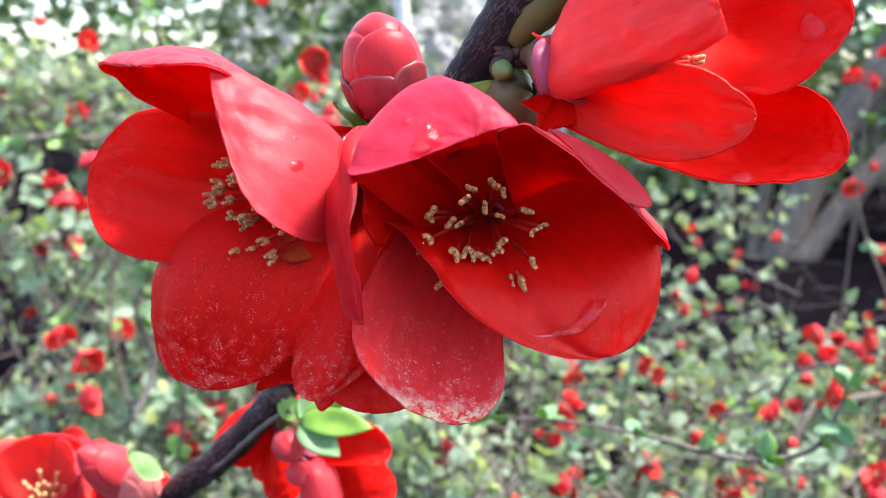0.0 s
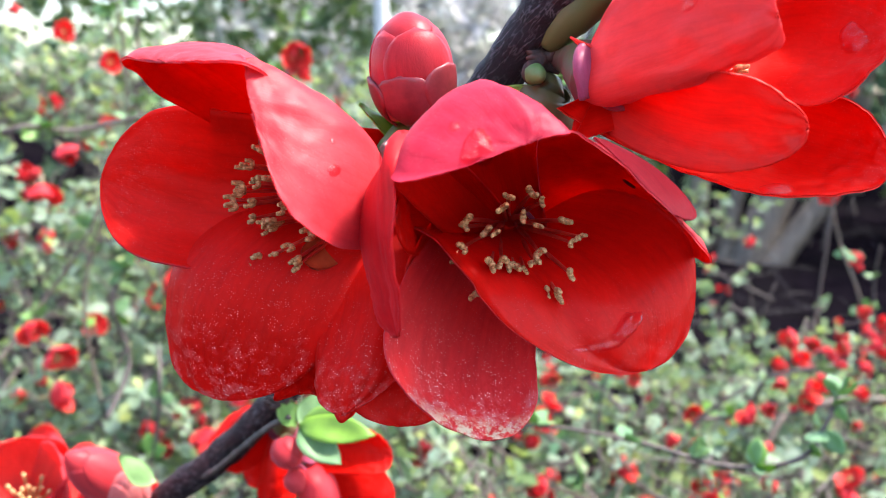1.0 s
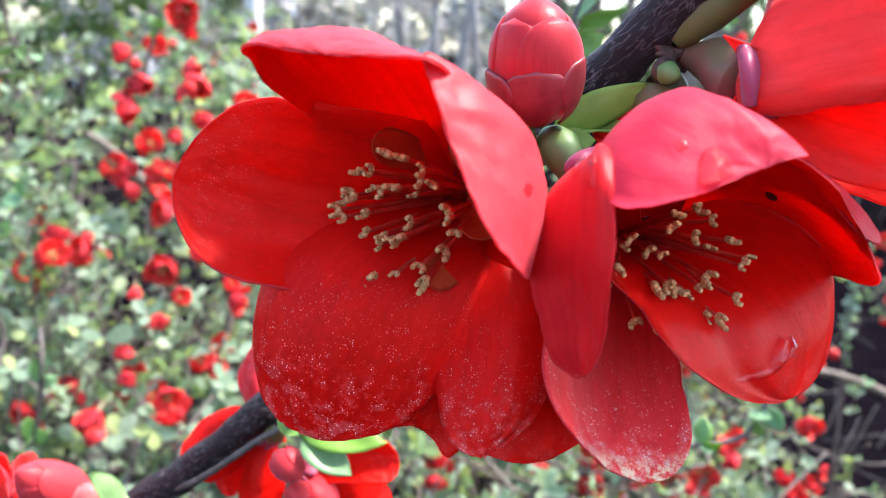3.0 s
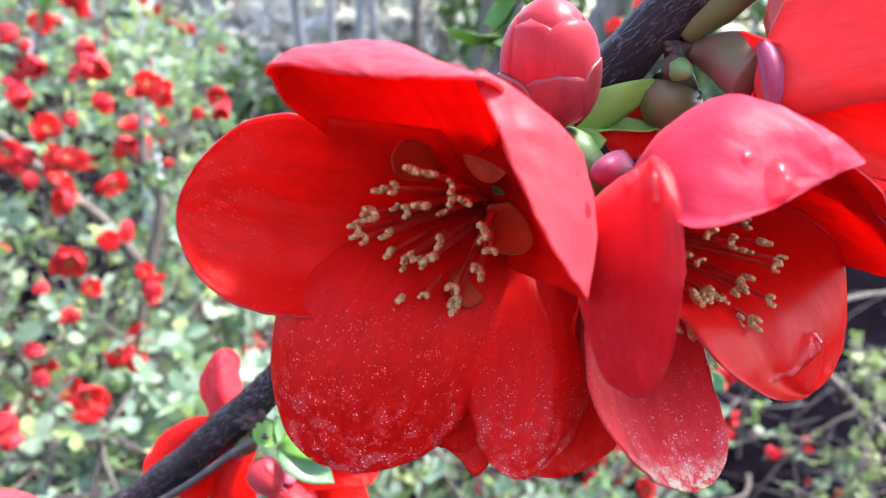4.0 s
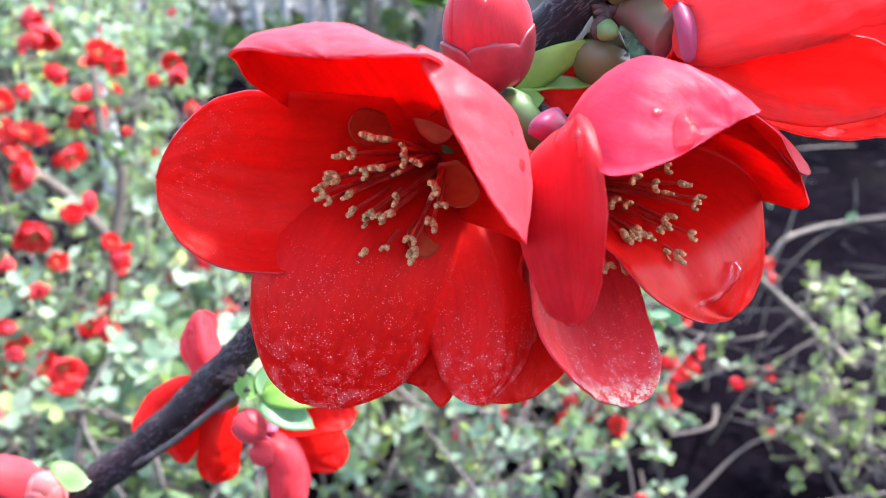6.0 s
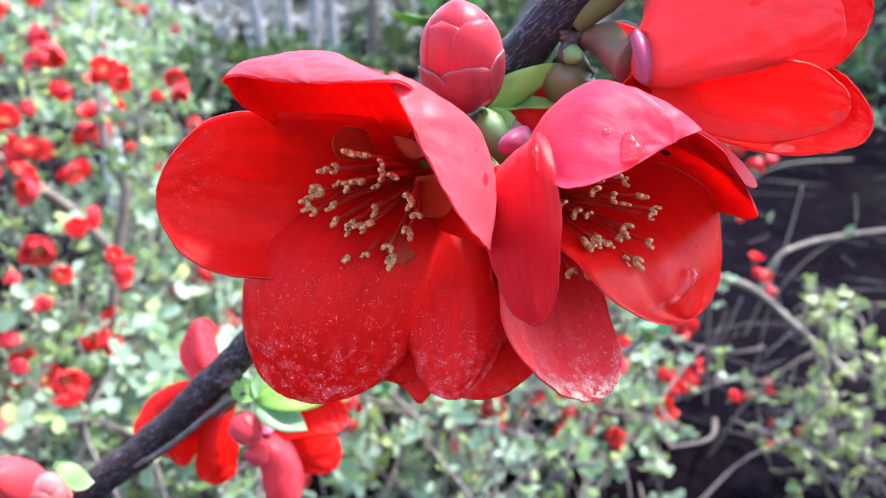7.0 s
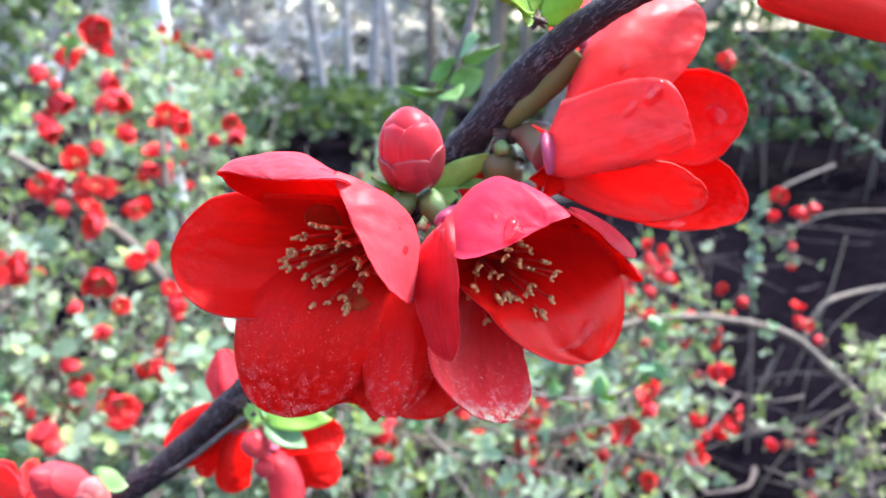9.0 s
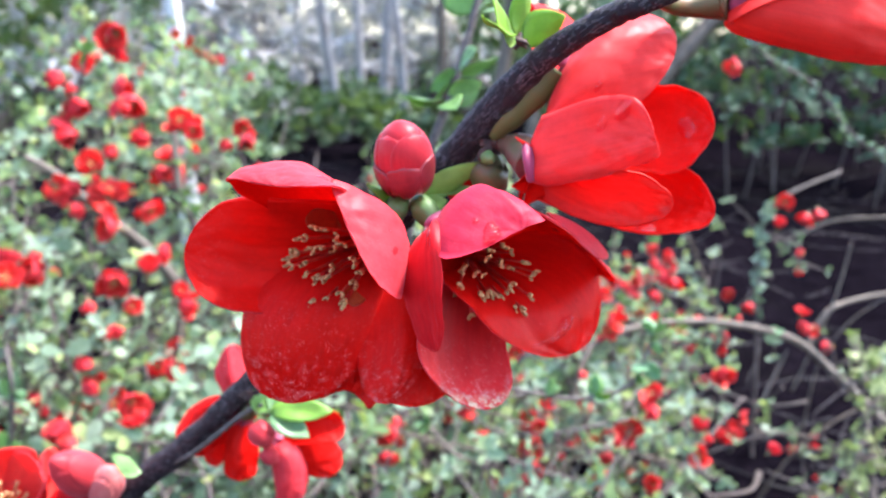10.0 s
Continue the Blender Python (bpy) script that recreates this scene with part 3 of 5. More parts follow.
def blossom(label, cup, count=5, wide=1.0, ragged=0.0, seed=0):
    """A small quince flower about its own origin, facing along z; cup 0 is flat open, 1 nearly closed."""
    rng = random.Random(seed)
    fl = thing("quince_flower", Matrix(), label, "flower", "flowers in the bushes")
    c = Vector((0, 0, 0.02))
    z = Vector((0, 0, 1))
    for i in range(count):
        t = 2 * math.pi * i / count + rng.uniform(-ragged, ragged)
        d, s = Vector((math.cos(t), math.sin(t), 0)), Vector((-math.sin(t), math.cos(t), 0))
        k = cup + rng.uniform(-ragged, ragged) * 0.6
        lean = radians(20 + 62 * k)
        o = d * math.cos(lean) + z * math.sin(lean)
        n = -d * math.sin(lean) + z * math.cos(lean)
        ln = 0.0195 * (1 + rng.uniform(-ragged, ragged) * 0.4)
        w = 0.0112 * wide * (1 + rng.uniform(-ragged, ragged) * 0.3)
        m = o * ln * 0.62 - n * 0.0022
        pts = [d * 0.0012, m, m - s * w + n * (0.004 + 0.003 * k), m + s * w + n * (0.004 + 0.003 * k), o * ln + n * (0.002 + 0.004 * k)]
        petal(fl, pts, c, 0.0004, 0.0018, seed * 7 + i * 3.3, [PETAL_SMALL, PETAL_OUT], 10, 8)
    if cup < 0.85:
        tw = Twigs()
        for i in range(16):
            t = 2.399 * i
            r = 0.0018 + 0.0038 * (i % 3) / 2
            tw.add([Vector((0, 0, 0)), Vector((math.cos(t) * r * 0.7, math.sin(t) * r * 0.7, 0.006)), Vector((math.cos(t) * r, math.sin(t) * r, 0.0095))], [0.0003, 0.0003, 0.0007], 5, 2)
        under("stamen_tuft", mesh_of("stamen_tuft", tw.v, tw.f, ANTHER), fl)
    tw = Twigs()
    tw.add([Vector((0, 0, 0.001)), Vector((0, 0, -0.006)), Vector((0, 0, -0.012))], [0.0035, 0.003, 0.0015], 7, 2)
    under("calyx", mesh_of("calyx", tw.v, tw.f, CALYX), fl)
    return fl


FLOWER_SPOTS = []


def bush(name, label, region, sprigs, leaf_size, density_seed, flower_share, mat=None, stem_mat=None, leaves_each=(6, 10)):
    """A thicket: stems from the ground and many leafy sprigs inside the region (bearing, distance, height)."""
    rng = random.Random(density_seed)
    (a0, a1), (r0, r1), height = region
    th = thing(name, Vector((r0 * math.sin(radians((a0 + a1) / 2)), r0 * math.cos(radians((a0 + a1) / 2)), 0)), label, "bush")
    inv = th.matrix_world.inverted()
    lv, tw = Leaves(), Twigs()
    for i in range(sprigs):
        az, r = rng.uniform(a0, a1), math.sqrt(rng.uniform(r0 * r0, r1 * r1))
        top = height(az, r)
        z = top * (1 - rng.random() ** 1.4 * 0.9)
        p = Vector((r * math.sin(radians(az)), r * math.cos(radians(az)), z))
        if noise.noise(p * 3.2 + Vector((density_seed, 0, 0))) < (0.12 if az < -9 and a1 < 10 else 0.0 if a1 < 10 else -0.04):
            continue
        d = (unit(rng) * 0.8 + Vector((0, 0, rng.uniform(0.1, 1.0)))).normalized()
        ln = rng.uniform(0.08, 0.22) * min(1.2, leaf_size / 0.024)
        bend = unit(rng) * ln * 0.15
        a, b, c = p - d * ln * 0.5, p + bend, p + d * ln * 0.5
        tw.add([inv @ a, inv @ b, inv @ c], [0.0024, 0.0019, 0.0010], 5, 2)
        left = rng.randint(*leaves_each)
        while left > 0:
            # a rosette of leaves round one bud of the twig
            t = 1.0 if left < 4 else rng.random()
            q = a.lerp(b, 2 * t) if t < 0.5 else b.lerp(c, 2 * t - 1)
            up = (d * 0.5 + unit(rng) * 0.7 + Vector((0, 0, 0.3))).normalized()
            side = up.cross(unit(rng)).normalized()
            many = rng.randint(3, 5)
            for k in range(many):
                way = Matrix.Rotation(2 * math.pi * k / many + rng.uniform(-0.5, 0.5), 3, up) @ side
                out = (way + up * rng.uniform(0.15, 0.9)).normalized()
                s = leaf_size * rng.uniform(0.5, 1.1) * (1.4 if rng.random() < 0.1 else 1.0)
                lv.add(inv @ q, out, up.cross(way), s, s * rng.uniform(0.5, 0.75), rng.uniform(0.05, 0.4))
            left -= many
        if rng.random() < flower_share:
            for _ in range(rng.randint(1, 3)):
                FLOWER_SPOTS.append((p + unit(rng) * 0.022, (unit(rng) + Vector((0, -0.5, 0.1))).normalized(), rng.uniform(0.62, 1.0), rng.uniform(0, 6.28)))
    # stems from the ground
    under_stuff = under("twig_mass", mesh_of("twig_mass", tw.v, tw.f, stem_mat or BARK_TWIG), th)
    tagged(under_stuff, kind="stuff")
    for i in range(min(40, max(4, sprigs // 45))):
        az, r = rng.uniform(a0, a1), rng.uniform(r0, r1)
        top = height(az, r) * rng.uniform(0.6, 1.02)
        p = Vector((r * math.sin(radians(az)), r * math.cos(radians(az)), -0.03))
        lean = Vector((rng.uniform(-0.25, 0.25), rng.uniform(-0.2, 0.2), 0))
        q = [p, p + lean * 0.4 + Vector((rng.uniform(-.03, .03), rng.uniform(-.03, .03), top * 0.4)), p + lean + Vector((rng.uniform(-.04, .04), rng.uniform(-.04, .04), top * 0.75)), p + lean * 1.5 + Vector((0, 0, top))]
        w = rng.uniform(0.003, 0.006)
        st = Twigs()
        st.add([inv @ x for x in q], [w, w * 0.8, w * 0.55, w * 0.25], 7, 5)
        under("stem", mesh_of("stem", st.v, st.f, stem_mat or BARK_TWIG), th)
    fo = under("foliage", mesh_of("foliage", lv.v, lv.f, mat or LEAF_BUSH), th)
    tagged(fo, kind="stuff")
    return th


def hedge_top(a, r):
    t = 1.55 if a < -2.5 else (0.32 if a < 16 else 1.05)
    return t + 0.3 * noise.noise(Vector((a * 0.3, r, 0)))


bush("quince_bush", "dense flowering quince thicket with small green leaves", ((-36, 2), (0.95, 2.6), lambda a, r: 0.40 + 0.30 * (r - 0.95) - 0.10 * max(0, (a + 6) / 8)), 3300, 0.0235, 3, 0.06, leaves_each=(7, 12))
bush("quince_bush", "low leafy undergrowth of young quince shoots", ((-36, 27), (0.9, 1.9), lambda a, r: 0.24), 1350, 0.023, 5, 0.03, leaves_each=(7, 12))
bush("quince_bush", "low flowering quince shrub over dark soil", ((0, 33), (0.85, 1.75), lambda a, r: 0.33 - 0.06 * max(0, (a - 22) / 9)), 1150, 0.0175, 11, 0.05)
bush("quince_bush", "low leafy quince shoots under the flowers", ((-13, 7), (0.78, 1.0), lambda a, r: 0.34), 260, 0.024, 19, 0.02)
bush("quince_bush", "low leafy quince shoots close to the path", ((15, 32), (0.72, 1.02), lambda a, r: 0.30), 320, 0.019, 13, 0.04)
bush("quince_bush", "sparse leafy quince shoots in front of tree trunks", ((8, 22), (1.7, 2.8), lambda a, r: 0.42), 170, 0.022, 17, 0.12)
bush("quince_bush", "sparse flowering shoots on bare soil", ((26, 44), (1.25, 2.5), lambda a, r: 0.28), 110, 0.019, 23, 0.3)
bush("evergreen_shrub", "dark evergreen shrub with glossy leaflets", ((25, 50), (4.2, 6.0), lambda a, r: 1.5), 900, 0.07, 29, 0.0, LEAF_DARK, BARK_TWIG)
bush("evergreen_shrub", "dark evergreen hedge behind the quince", ((-40, 26), (5.0, 8.0), hedge_top), 2600, 0.08, 31, 0.0, LEAF_HEDGE, BARK_TWIG)

bush("evergreen_shrub", "tall dark hedge closing the garden", ((20, 58), (7.0, 9.5), lambda a, r: 2.3), 1300, 0.10, 37, 0.0, LEAF_HEDGE, BARK_TWIG)
# far thicket: its pale leaves and twigs paint the bright haze
bush("bare_thicket", "leafless thicket in the distance, coloured pale lilac-grey for haze", ((-14, 19), (10.0, 14.0), lambda a, r: 2.0 + 0.5 * noise.noise(Vector((a * 0.4, 2, 0)))), 2800, 0.15, 41, 0.0, LEAF_HAZY, BARK_PALE)


def tree(name, label, place, lean, height, width, mat, seed, limbs=9):
    rng = random.Random(seed)
    p = Vector(place)
    th = thing(name, p, label, "tree", "bare trees")
    line = [Vector((0, 0, -0.1))]
    for i in range(1, 7):
        t = i / 6
        line.append(Vector((lean[0] * t + rng.uniform(-.04, .04) * height * 0.3, lean[1] * t + rng.uniform(-.03, .03) * height * 0.3, height * t)))
    rad = [width * 0.5 * (1.15 - 0.75 * (i / 6)) if i else width * 0.66 for i in range(7)]
    pts, r2 = smooth_line(line, rad, 5)
    v, f = tube_data(pts, r2, 12, True, 0.16, seed)
    under("trunk", mesh_of("trunk", v, f, mat), th)
    for i in range(limbs):
        tw = Twigs()
        k = int(len(pts) * rng.uniform(0.15, 0.97)) - 1
        a = pts[k]
        d = (unit(rng) + Vector((0, 0, 0.7))).normalized()
        ln = height * rng.uniform(0.15, 0.4)
        w = min(r2[k] * 0.5, width * 0.2)
        q = [a, a + d * ln * 0.4 + unit(rng) * ln * 0.08, a + d * ln * 0.75 + unit(rng) * ln * 0.12, a + d * ln + unit(rng) * ln * 0.15]
        tw.add(q, [w, w * 0.6, w * 0.35, w * 0.12], 5, 3)
        for j in range(7):
            b = q[1].lerp(q[3], rng.random())
            e = (d + unit(rng) * 0.9).normalized()
            l2 = ln * rng.uniform(0.25, 0.6)
            tw.add([b, b + e * l2 * 0.5 + unit(rng) * l2 * 0.1, b + e * l2 + unit(rng) * l2 * 0.15], [w * 0.3, w * 0.18, w * 0.06], 4, 2)
        under("limb", mesh_of("limb", tw.v, tw.f, mat), th)
    return th


def grounded(az, far):
    return Vector((far * math.sin(radians(az)), far * math.cos(radians(az)), 0))


for az, far, lx, h, w, m, s, n in ((21.4, 4.0, 1.3, 2.6, 0.15, BARK_GREY, 1, 2), (20.0, 4.0, 0.30, 2.4, 0.055, BARK_GREY, 2, 2), (22.4, 3.95, 1.9, 2.0, 0.095, BARK_GREY, 3, 2), (18.4, 4.1, 0.2, 2.4, 0.075, BARK_GREY, 14, 2),
                                   (8.5, 6.5, -0.5, 3.2, 0.07, BARK_HAZY, 4, 8), (11, 7.0, 0.2, 3.6, 0.09, BARK_HAZY, 5, 8), (12.5, 6.0, -0.2, 3.0, 0.06, BARK_HAZY, 6, 8), (14.5, 6.6, 0.1, 3.0, 0.08, BARK_GREY, 15, 8), (9.8, 7.6, -0.1, 3.0, 0.07, BARK_HAZY, 16, 8),
                                   (-2.2, 3.4, -0.08, 2.4, 0.07, BARK_PALE, 7, 0), (3, 12.0, 0.3, 5.0, 0.12, BARK_HAZY, 8, 14), (-2, 13.0, 0.2, 5.5, 0.12, BARK_HAZY, 9, 14),
                                   (6, 14.0, -0.4, 5.5, 0.16, BARK_HAZY, 10, 14), (-8, 13.0, 0.4, 5.0, 0.12, BARK_HAZY, 12, 14), (17, 9.0, 0.2, 4.0, 0.16, BARK_GREY, 13, 10), (27, 7.5, 0.3, 4.0, 0.2, BARK_GREY, 18, 6)):
    tree("bare_tree", "slender pale-barked young tree" if m is BARK_PALE else "bare grey-barked tree with a leaning trunk", grounded(az, far), (lx, 0.1), h, w, m, s, n)


def gravel():
    xs, ys = np.linspace(-0.5, 0.9, 31), np.linspace(9.5, 40, 51)
    v = [(x * y / 10, y, 0.012 + 0.02 * noise.noise(Vector((x * 0.3, y * 0.3, 7)))) for y in ys for x in xs]
    g = np.arange(len(v)).reshape(len(ys), len(xs))
    q = np.stack([g[:-1, :-1], g[:-1, 1:], g[1:, 1:], g[1:, :-1]], -1).reshape(-1, 4)
    tagged(new("road", mesh_of("road", v, q, PALE_GRAVEL)), "pale gravel path beyond the planting", "path", "", "structure")


PALE_GRAVEL = plain_material("pale_gravel", (0.13, 0.12, 0.14), (0.26, 0.24, 0.27), 6.0, 0.9, 0.01)
gravel()


# ---- main branch ----

PETALS = {
    "FL": {
        "base": (-0.0681, 0.6197, 0.0437),
        "left": ((-0.1823, 0.5911, 0.0285), (-0.1593, 0.5714, 0.0917), (-0.1806, 0.5686, -0.0086), (-0.2433, 0.5898, 0.0489), 3.2, 0.0),
        "top": ((-0.1497, 0.526, 0.1205), (-0.194, 0.5402, 0.0929), (-0.1064, 0.4812, 0.0803), (-0.1678, 0.4703, 0.1003), 6.0, 1.0),
        "right": ((-0.0701, 0.4846, 0.0652), (-0.1067, 0.4876, 0.0937), (-0.0836, 0.4565, 0.009), (-0.1219, 0.4564, 0.0787), 3.6, 0.5),
        "bottom": ((-0.1613, 0.5586, -0.0237), (-0.1941, 0.5931, -0.0087), (-0.0795, 0.5719, -0.0307), (-0.1627, 0.5717, -0.0933), 2.8, 0.0),
        "bottom_right": ((-0.0604, 0.5454, -0.0425), (-0.0949, 0.5753, -0.0409), (-0.029, 0.5637, -0.0315), (-0.0787, 0.5322, -0.0944), 2.8, 0.0),
    },
    "FR": {
        "base": (0.0271, 0.5993, 0.0204),
        "left": ((-0.0528, 0.4578, 0.049), (-0.0437, 0.4374, 0.0427), (-0.0595, 0.5038, 0.0279), (-0.0446, 0.4787, -0.0419), 2.2, 0.0),
        "top": ((-0.0115, 0.4691, 0.0908), (-0.0524, 0.4506, 0.0423), (0.0315, 0.4611, 0.0702), (0.0165, 0.4296, 0.0567), 2.8, 0.0),
        "right_upper": ((0.1162, 0.5848, 0.037), (0.0428, 0.5003, 0.0728), (0.1370, 0.5720, 0.0040), (0.110, 0.484, 0.0225), 3.8, 0.0),
        "right_lower": ((0.0931, 0.5387, -0.0209), (0.1327, 0.5574, 0.0197), (-0.0023, 0.5024, -0.0158), (0.1084, 0.5402, -0.0671), 2.8, 0.0),
        "inner_upper": ((-0.0347, 0.56, 0.0318), (-0.0416, 0.53, 0.0493), (-0.0341, 0.55, 0.0004), (-0.0466, 0.52, 0.0312), 2.8, 0.0),
        "inner_left": ((-0.0215, 0.575, -0.011), (-0.0334, 0.55, 0.0161), (-0.0221, 0.575, -0.0659), (-0.0383, 0.555, -0.036), 2.8, 0.0),
        "bottom": ((-0.0001, 0.5418, -0.0697), (-0.0524, 0.5119, -0.0426), (0.039, 0.541, -0.0607), (0.0037, 0.5113, -0.1045), 2.8, 0.0),
    },
    "FT": {
        "base": (0.0784, 0.5536, 0.1135),
        "front": ((0.0788, 0.4955, 0.1036), (0.0973, 0.4845, 0.1603), (0.1098, 0.4817, 0.0981), (0.1420, 0.4377, 0.1224), 3.6, 0.0),
        "lower": ((0.1283, 0.4923, 0.0791), (0.0971, 0.4816, 0.1095), (0.1191, 0.5097, 0.054), (0.1671, 0.4592, 0.0719), 3.0, 0.0),
        "top": ((0.1334, 0.5229, 0.2062), (0.1664, 0.5688, 0.2512), (0.1112, 0.5364, 0.1425), (0.2128, 0.5254, 0.2078), 3.8, 0.0),
        "right": ((0.2192, 0.5729, 0.1637), (0.2224, 0.5644, 0.1868), (0.1859, 0.5477, 0.0989), (0.2453, 0.516, 0.1358), 2.8, 0.0),
        "lower_right": ((0.2083, 0.5718, 0.0758), (0.2049, 0.5655, 0.1151), (0.1568, 0.5445, 0.047), (0.2434, 0.5153, 0.0573), 2.8, 0.0),
    },
    "FB": {
        "base": (-0.0339, 0.63, -0.0377),
        "lower_left": ((-0.0859, 0.5997, -0.0682), (-0.1248, 0.601, -0.0885), (-0.0739, 0.5994, -0.1046), (-0.101, 0.6031, -0.0971), 2.8, 0.0),
        "lower": ((-0.0305, 0.5749, -0.0732), (-0.0791, 0.5807, -0.0772), (0.0017, 0.5791, -0.0725), (-0.0399, 0.5671, -0.1082), 2.8, 0.0),
    },
    "FQ": {
        "base": (0.2694, 0.5199, 0.2561),
        "front": ((0.3446, 0.485, 0.2355), (0.3493, 0.5, 0.2952), (0.3409, 0.505, 0.206), (0.4762, 0.4926, 0.2118), 3.2, 0.0),
        "back": ((0.4068, 0.54, 0.2646), (0.4303, 0.55, 0.3187), (0.4196, 0.54, 0.2306), (0.5377, 0.53, 0.2636), 2.8, 0.0),
        "upper": ((0.3429, 0.5, 0.3022), (0.36, 0.52, 0.3514), (0.3261, 0.48, 0.2602), (0.4441, 0.49, 0.3233), 2.8, 0.0),
    },
    "FC": {
        "base": (0.065, 0.63, 0.096),
        "left": ((0.029, 0.62, 0.092), (0.035, 0.63, 0.115), (0.038, 0.63, 0.071), (0.009, 0.62, 0.093), 3.0, 0.0),
    },
    "FU": {
        "base": (0.1009, 0.56, 0.2034),
        "upper": ((0.1606, 0.66, 0.2747), (0.1238, 0.66, 0.2864), (0.1963, 0.66, 0.2438), (0.1357, 0.66, 0.2657), 2.8, 0.0),
    },
    "FD": {
        "base": (-0.161, 0.985, -0.235),
        "upper": ((-0.102, 0.985, -0.218), (-0.107, 0.97, -0.19), (-0.097, 0.965, -0.245), (-0.06, 0.97, -0.223), 3.0, 0.0),
        "hanging": ((-0.141, 0.945, -0.281), (-0.159, 0.965, -0.293), (-0.113, 0.975, -0.286), (-0.148, 0.96, -0.339), 3.0, 0.0),
        "back": ((-0.107, 1.02, -0.271), (-0.143, 1.03, -0.282), (-0.076, 1.03, -0.253), (-0.071, 1.03, -0.312), 3.0, 0.0),
    },
    "FE": {
        "base": (-0.188, 1.06, -0.213),
        "upright": ((-0.207, 1.05, -0.151), (-0.226, 1.09, -0.163), (-0.184, 1.09, -0.156), (-0.203, 1.07, -0.115), 3.0, 0.0),
        "left": ((-0.245, 1.09, -0.224), (-0.255, 1.11, -0.205), (-0.223, 1.12, -0.269), (-0.287, 1.09, -0.263), 3.0, 0.0),
        "lower": ((-0.201, 1.05, -0.274), (-0.225, 1.07, -0.28), (-0.176, 1.07, -0.286), (-0.204, 1.06, -0.312), 3.0, 0.0),
        "inner": ((-0.232, 1.12, -0.257), (-0.247, 1.13, -0.236), (-0.217, 1.13, -0.288), (-0.251, 1.13, -0.297), 3.0, 0.0),
    },
}

branch = thing("quince_branch", W(0.06, 0.61, 0.125), "dark purple-brown quince branch with pale flaking bark", "branch")
tube("bark", branch, [W(0.30, 0.34, 0.31), W(0.215, 0.39, 0.268), W(0.149, 0.44, 0.241), W(0.123, 0.465, 0.233), W(0.093, 0.505, 0.216), W(0.070, 0.545, 0.195), W(0.047, 0.58, 0.166), W(0.023, 0.615, 0.131), W(-0.035, 0.70, 0.055), W(-0.115, 0.85, -0.06), W(-0.189, 1.0, -0.167), W(-0.276, 1.08, -0.258), W(-0.369, 1.15, -0.339), W(-0.60, 1.35, -0.60)],
     [SIZE * r for r in (0.0075, 0.0085, 0.0095, 0.0105, 0.012, 0.0135, 0.0150, 0.0162, 0.0162, 0.0168, 0.0178, 0.0185, 0.019, 0.02)], BARK_DARK, 28, 22, 0.13, "", 2.0)


def knot(place, size, seed, count=9):
    """A short spur of ragged bud scales on the branch."""
    rng = random.Random(seed)
    inv = branch.matrix_world.inverted()
    c = inv @ place
    tw = Twigs()
    for i in range(count):
        d = unit(rng)
        q = c + d * size * 0.35
        tw.add([c + d * size * 0.1, q, q + (d + unit(rng) * 0.7).normalized() * size * rng.uniform(0.3, 0.7)], [size * 0.34, size * 0.26, size * 0.05], 6, 2)
    return tagged(under("spur", mesh_of("spur", tw.v, tw.f, SCALE_BROWN), branch, "ragged brown bud scales"), kind="stuff")


knot(W(0.046, 0.592, 0.135), 0.0045, 4, 14)
knot(W(0.060, 0.535, 0.222), 0.003, 5, 10)
knot(W(0.150, 0.438, 0.243), 0.003, 6, 10)
knot(W(-0.030, 0.622, 0.080), 0.004, 7, 8)
knot(W(-0.180, 0.965, -0.168), 0.006, 8, 12)


SALMON = plain_material("salmon_petaloid", (0.42, 0.035, 0.012), (0.55, 0.085, 0.028), 300.0, 0.5, 0.0002, 0.25)
DUST = {("FL", "bottom"): PETAL_DUSTY, ("FL", "bottom_right"): PETAL_DUSTY, ("FR", "right_lower"): PETAL_WET, ("FR", "bottom"): PETAL_TIPPED}


# petals that are as deep red outside as inside
DEEP_OUT = {("FD", "upper"), ("FD", "back"), ("FE", "left"), ("FE", "lower"), ("FE", "inner"), ("FB", "lower"), ("FB", "lower_left"), ("FR", "inner_left"), ("FR", "inner_upper")}


# the side towards which each petal turns its inner face
FACING = {"FL": (-0.3, 0.0, 0.05), "FR": (-0.2, 0.0, 0.05), "FT": (-0.1, 0.0, 0.1), "FB": (-0.1, 0.0, 0.05), "FQ": (0.45, 0.75, 0.35), "FC": (0.1, 0.9, 0.1), "FU": (0.15, 0.9, 0.3), "FD": (-0.05, 1.3, -0.3), "FE": (-0.25, 1.5, -0.2)}
INWARD = {("FE", "upright"): (-0.3, 1.4, -0.2), ("FD", "hanging"): (-0.1, 1.3, -0.3), ("FL", "top"): (-0.13, 0.53, 0.03), ("FL", "right"): (-0.13, 0.54, 0.03), ("FR", "top"): (0.02, 0.53, 0.02), ("FR", "left"): (0.02, 0.53, 0.02), ("FT", "front"): (0.15, 0.60, 0.13), ("FT", "lower"): (0.15, 0.60, 0.13), ("FT", "top"): (0.15, 0.62, 0.13)}


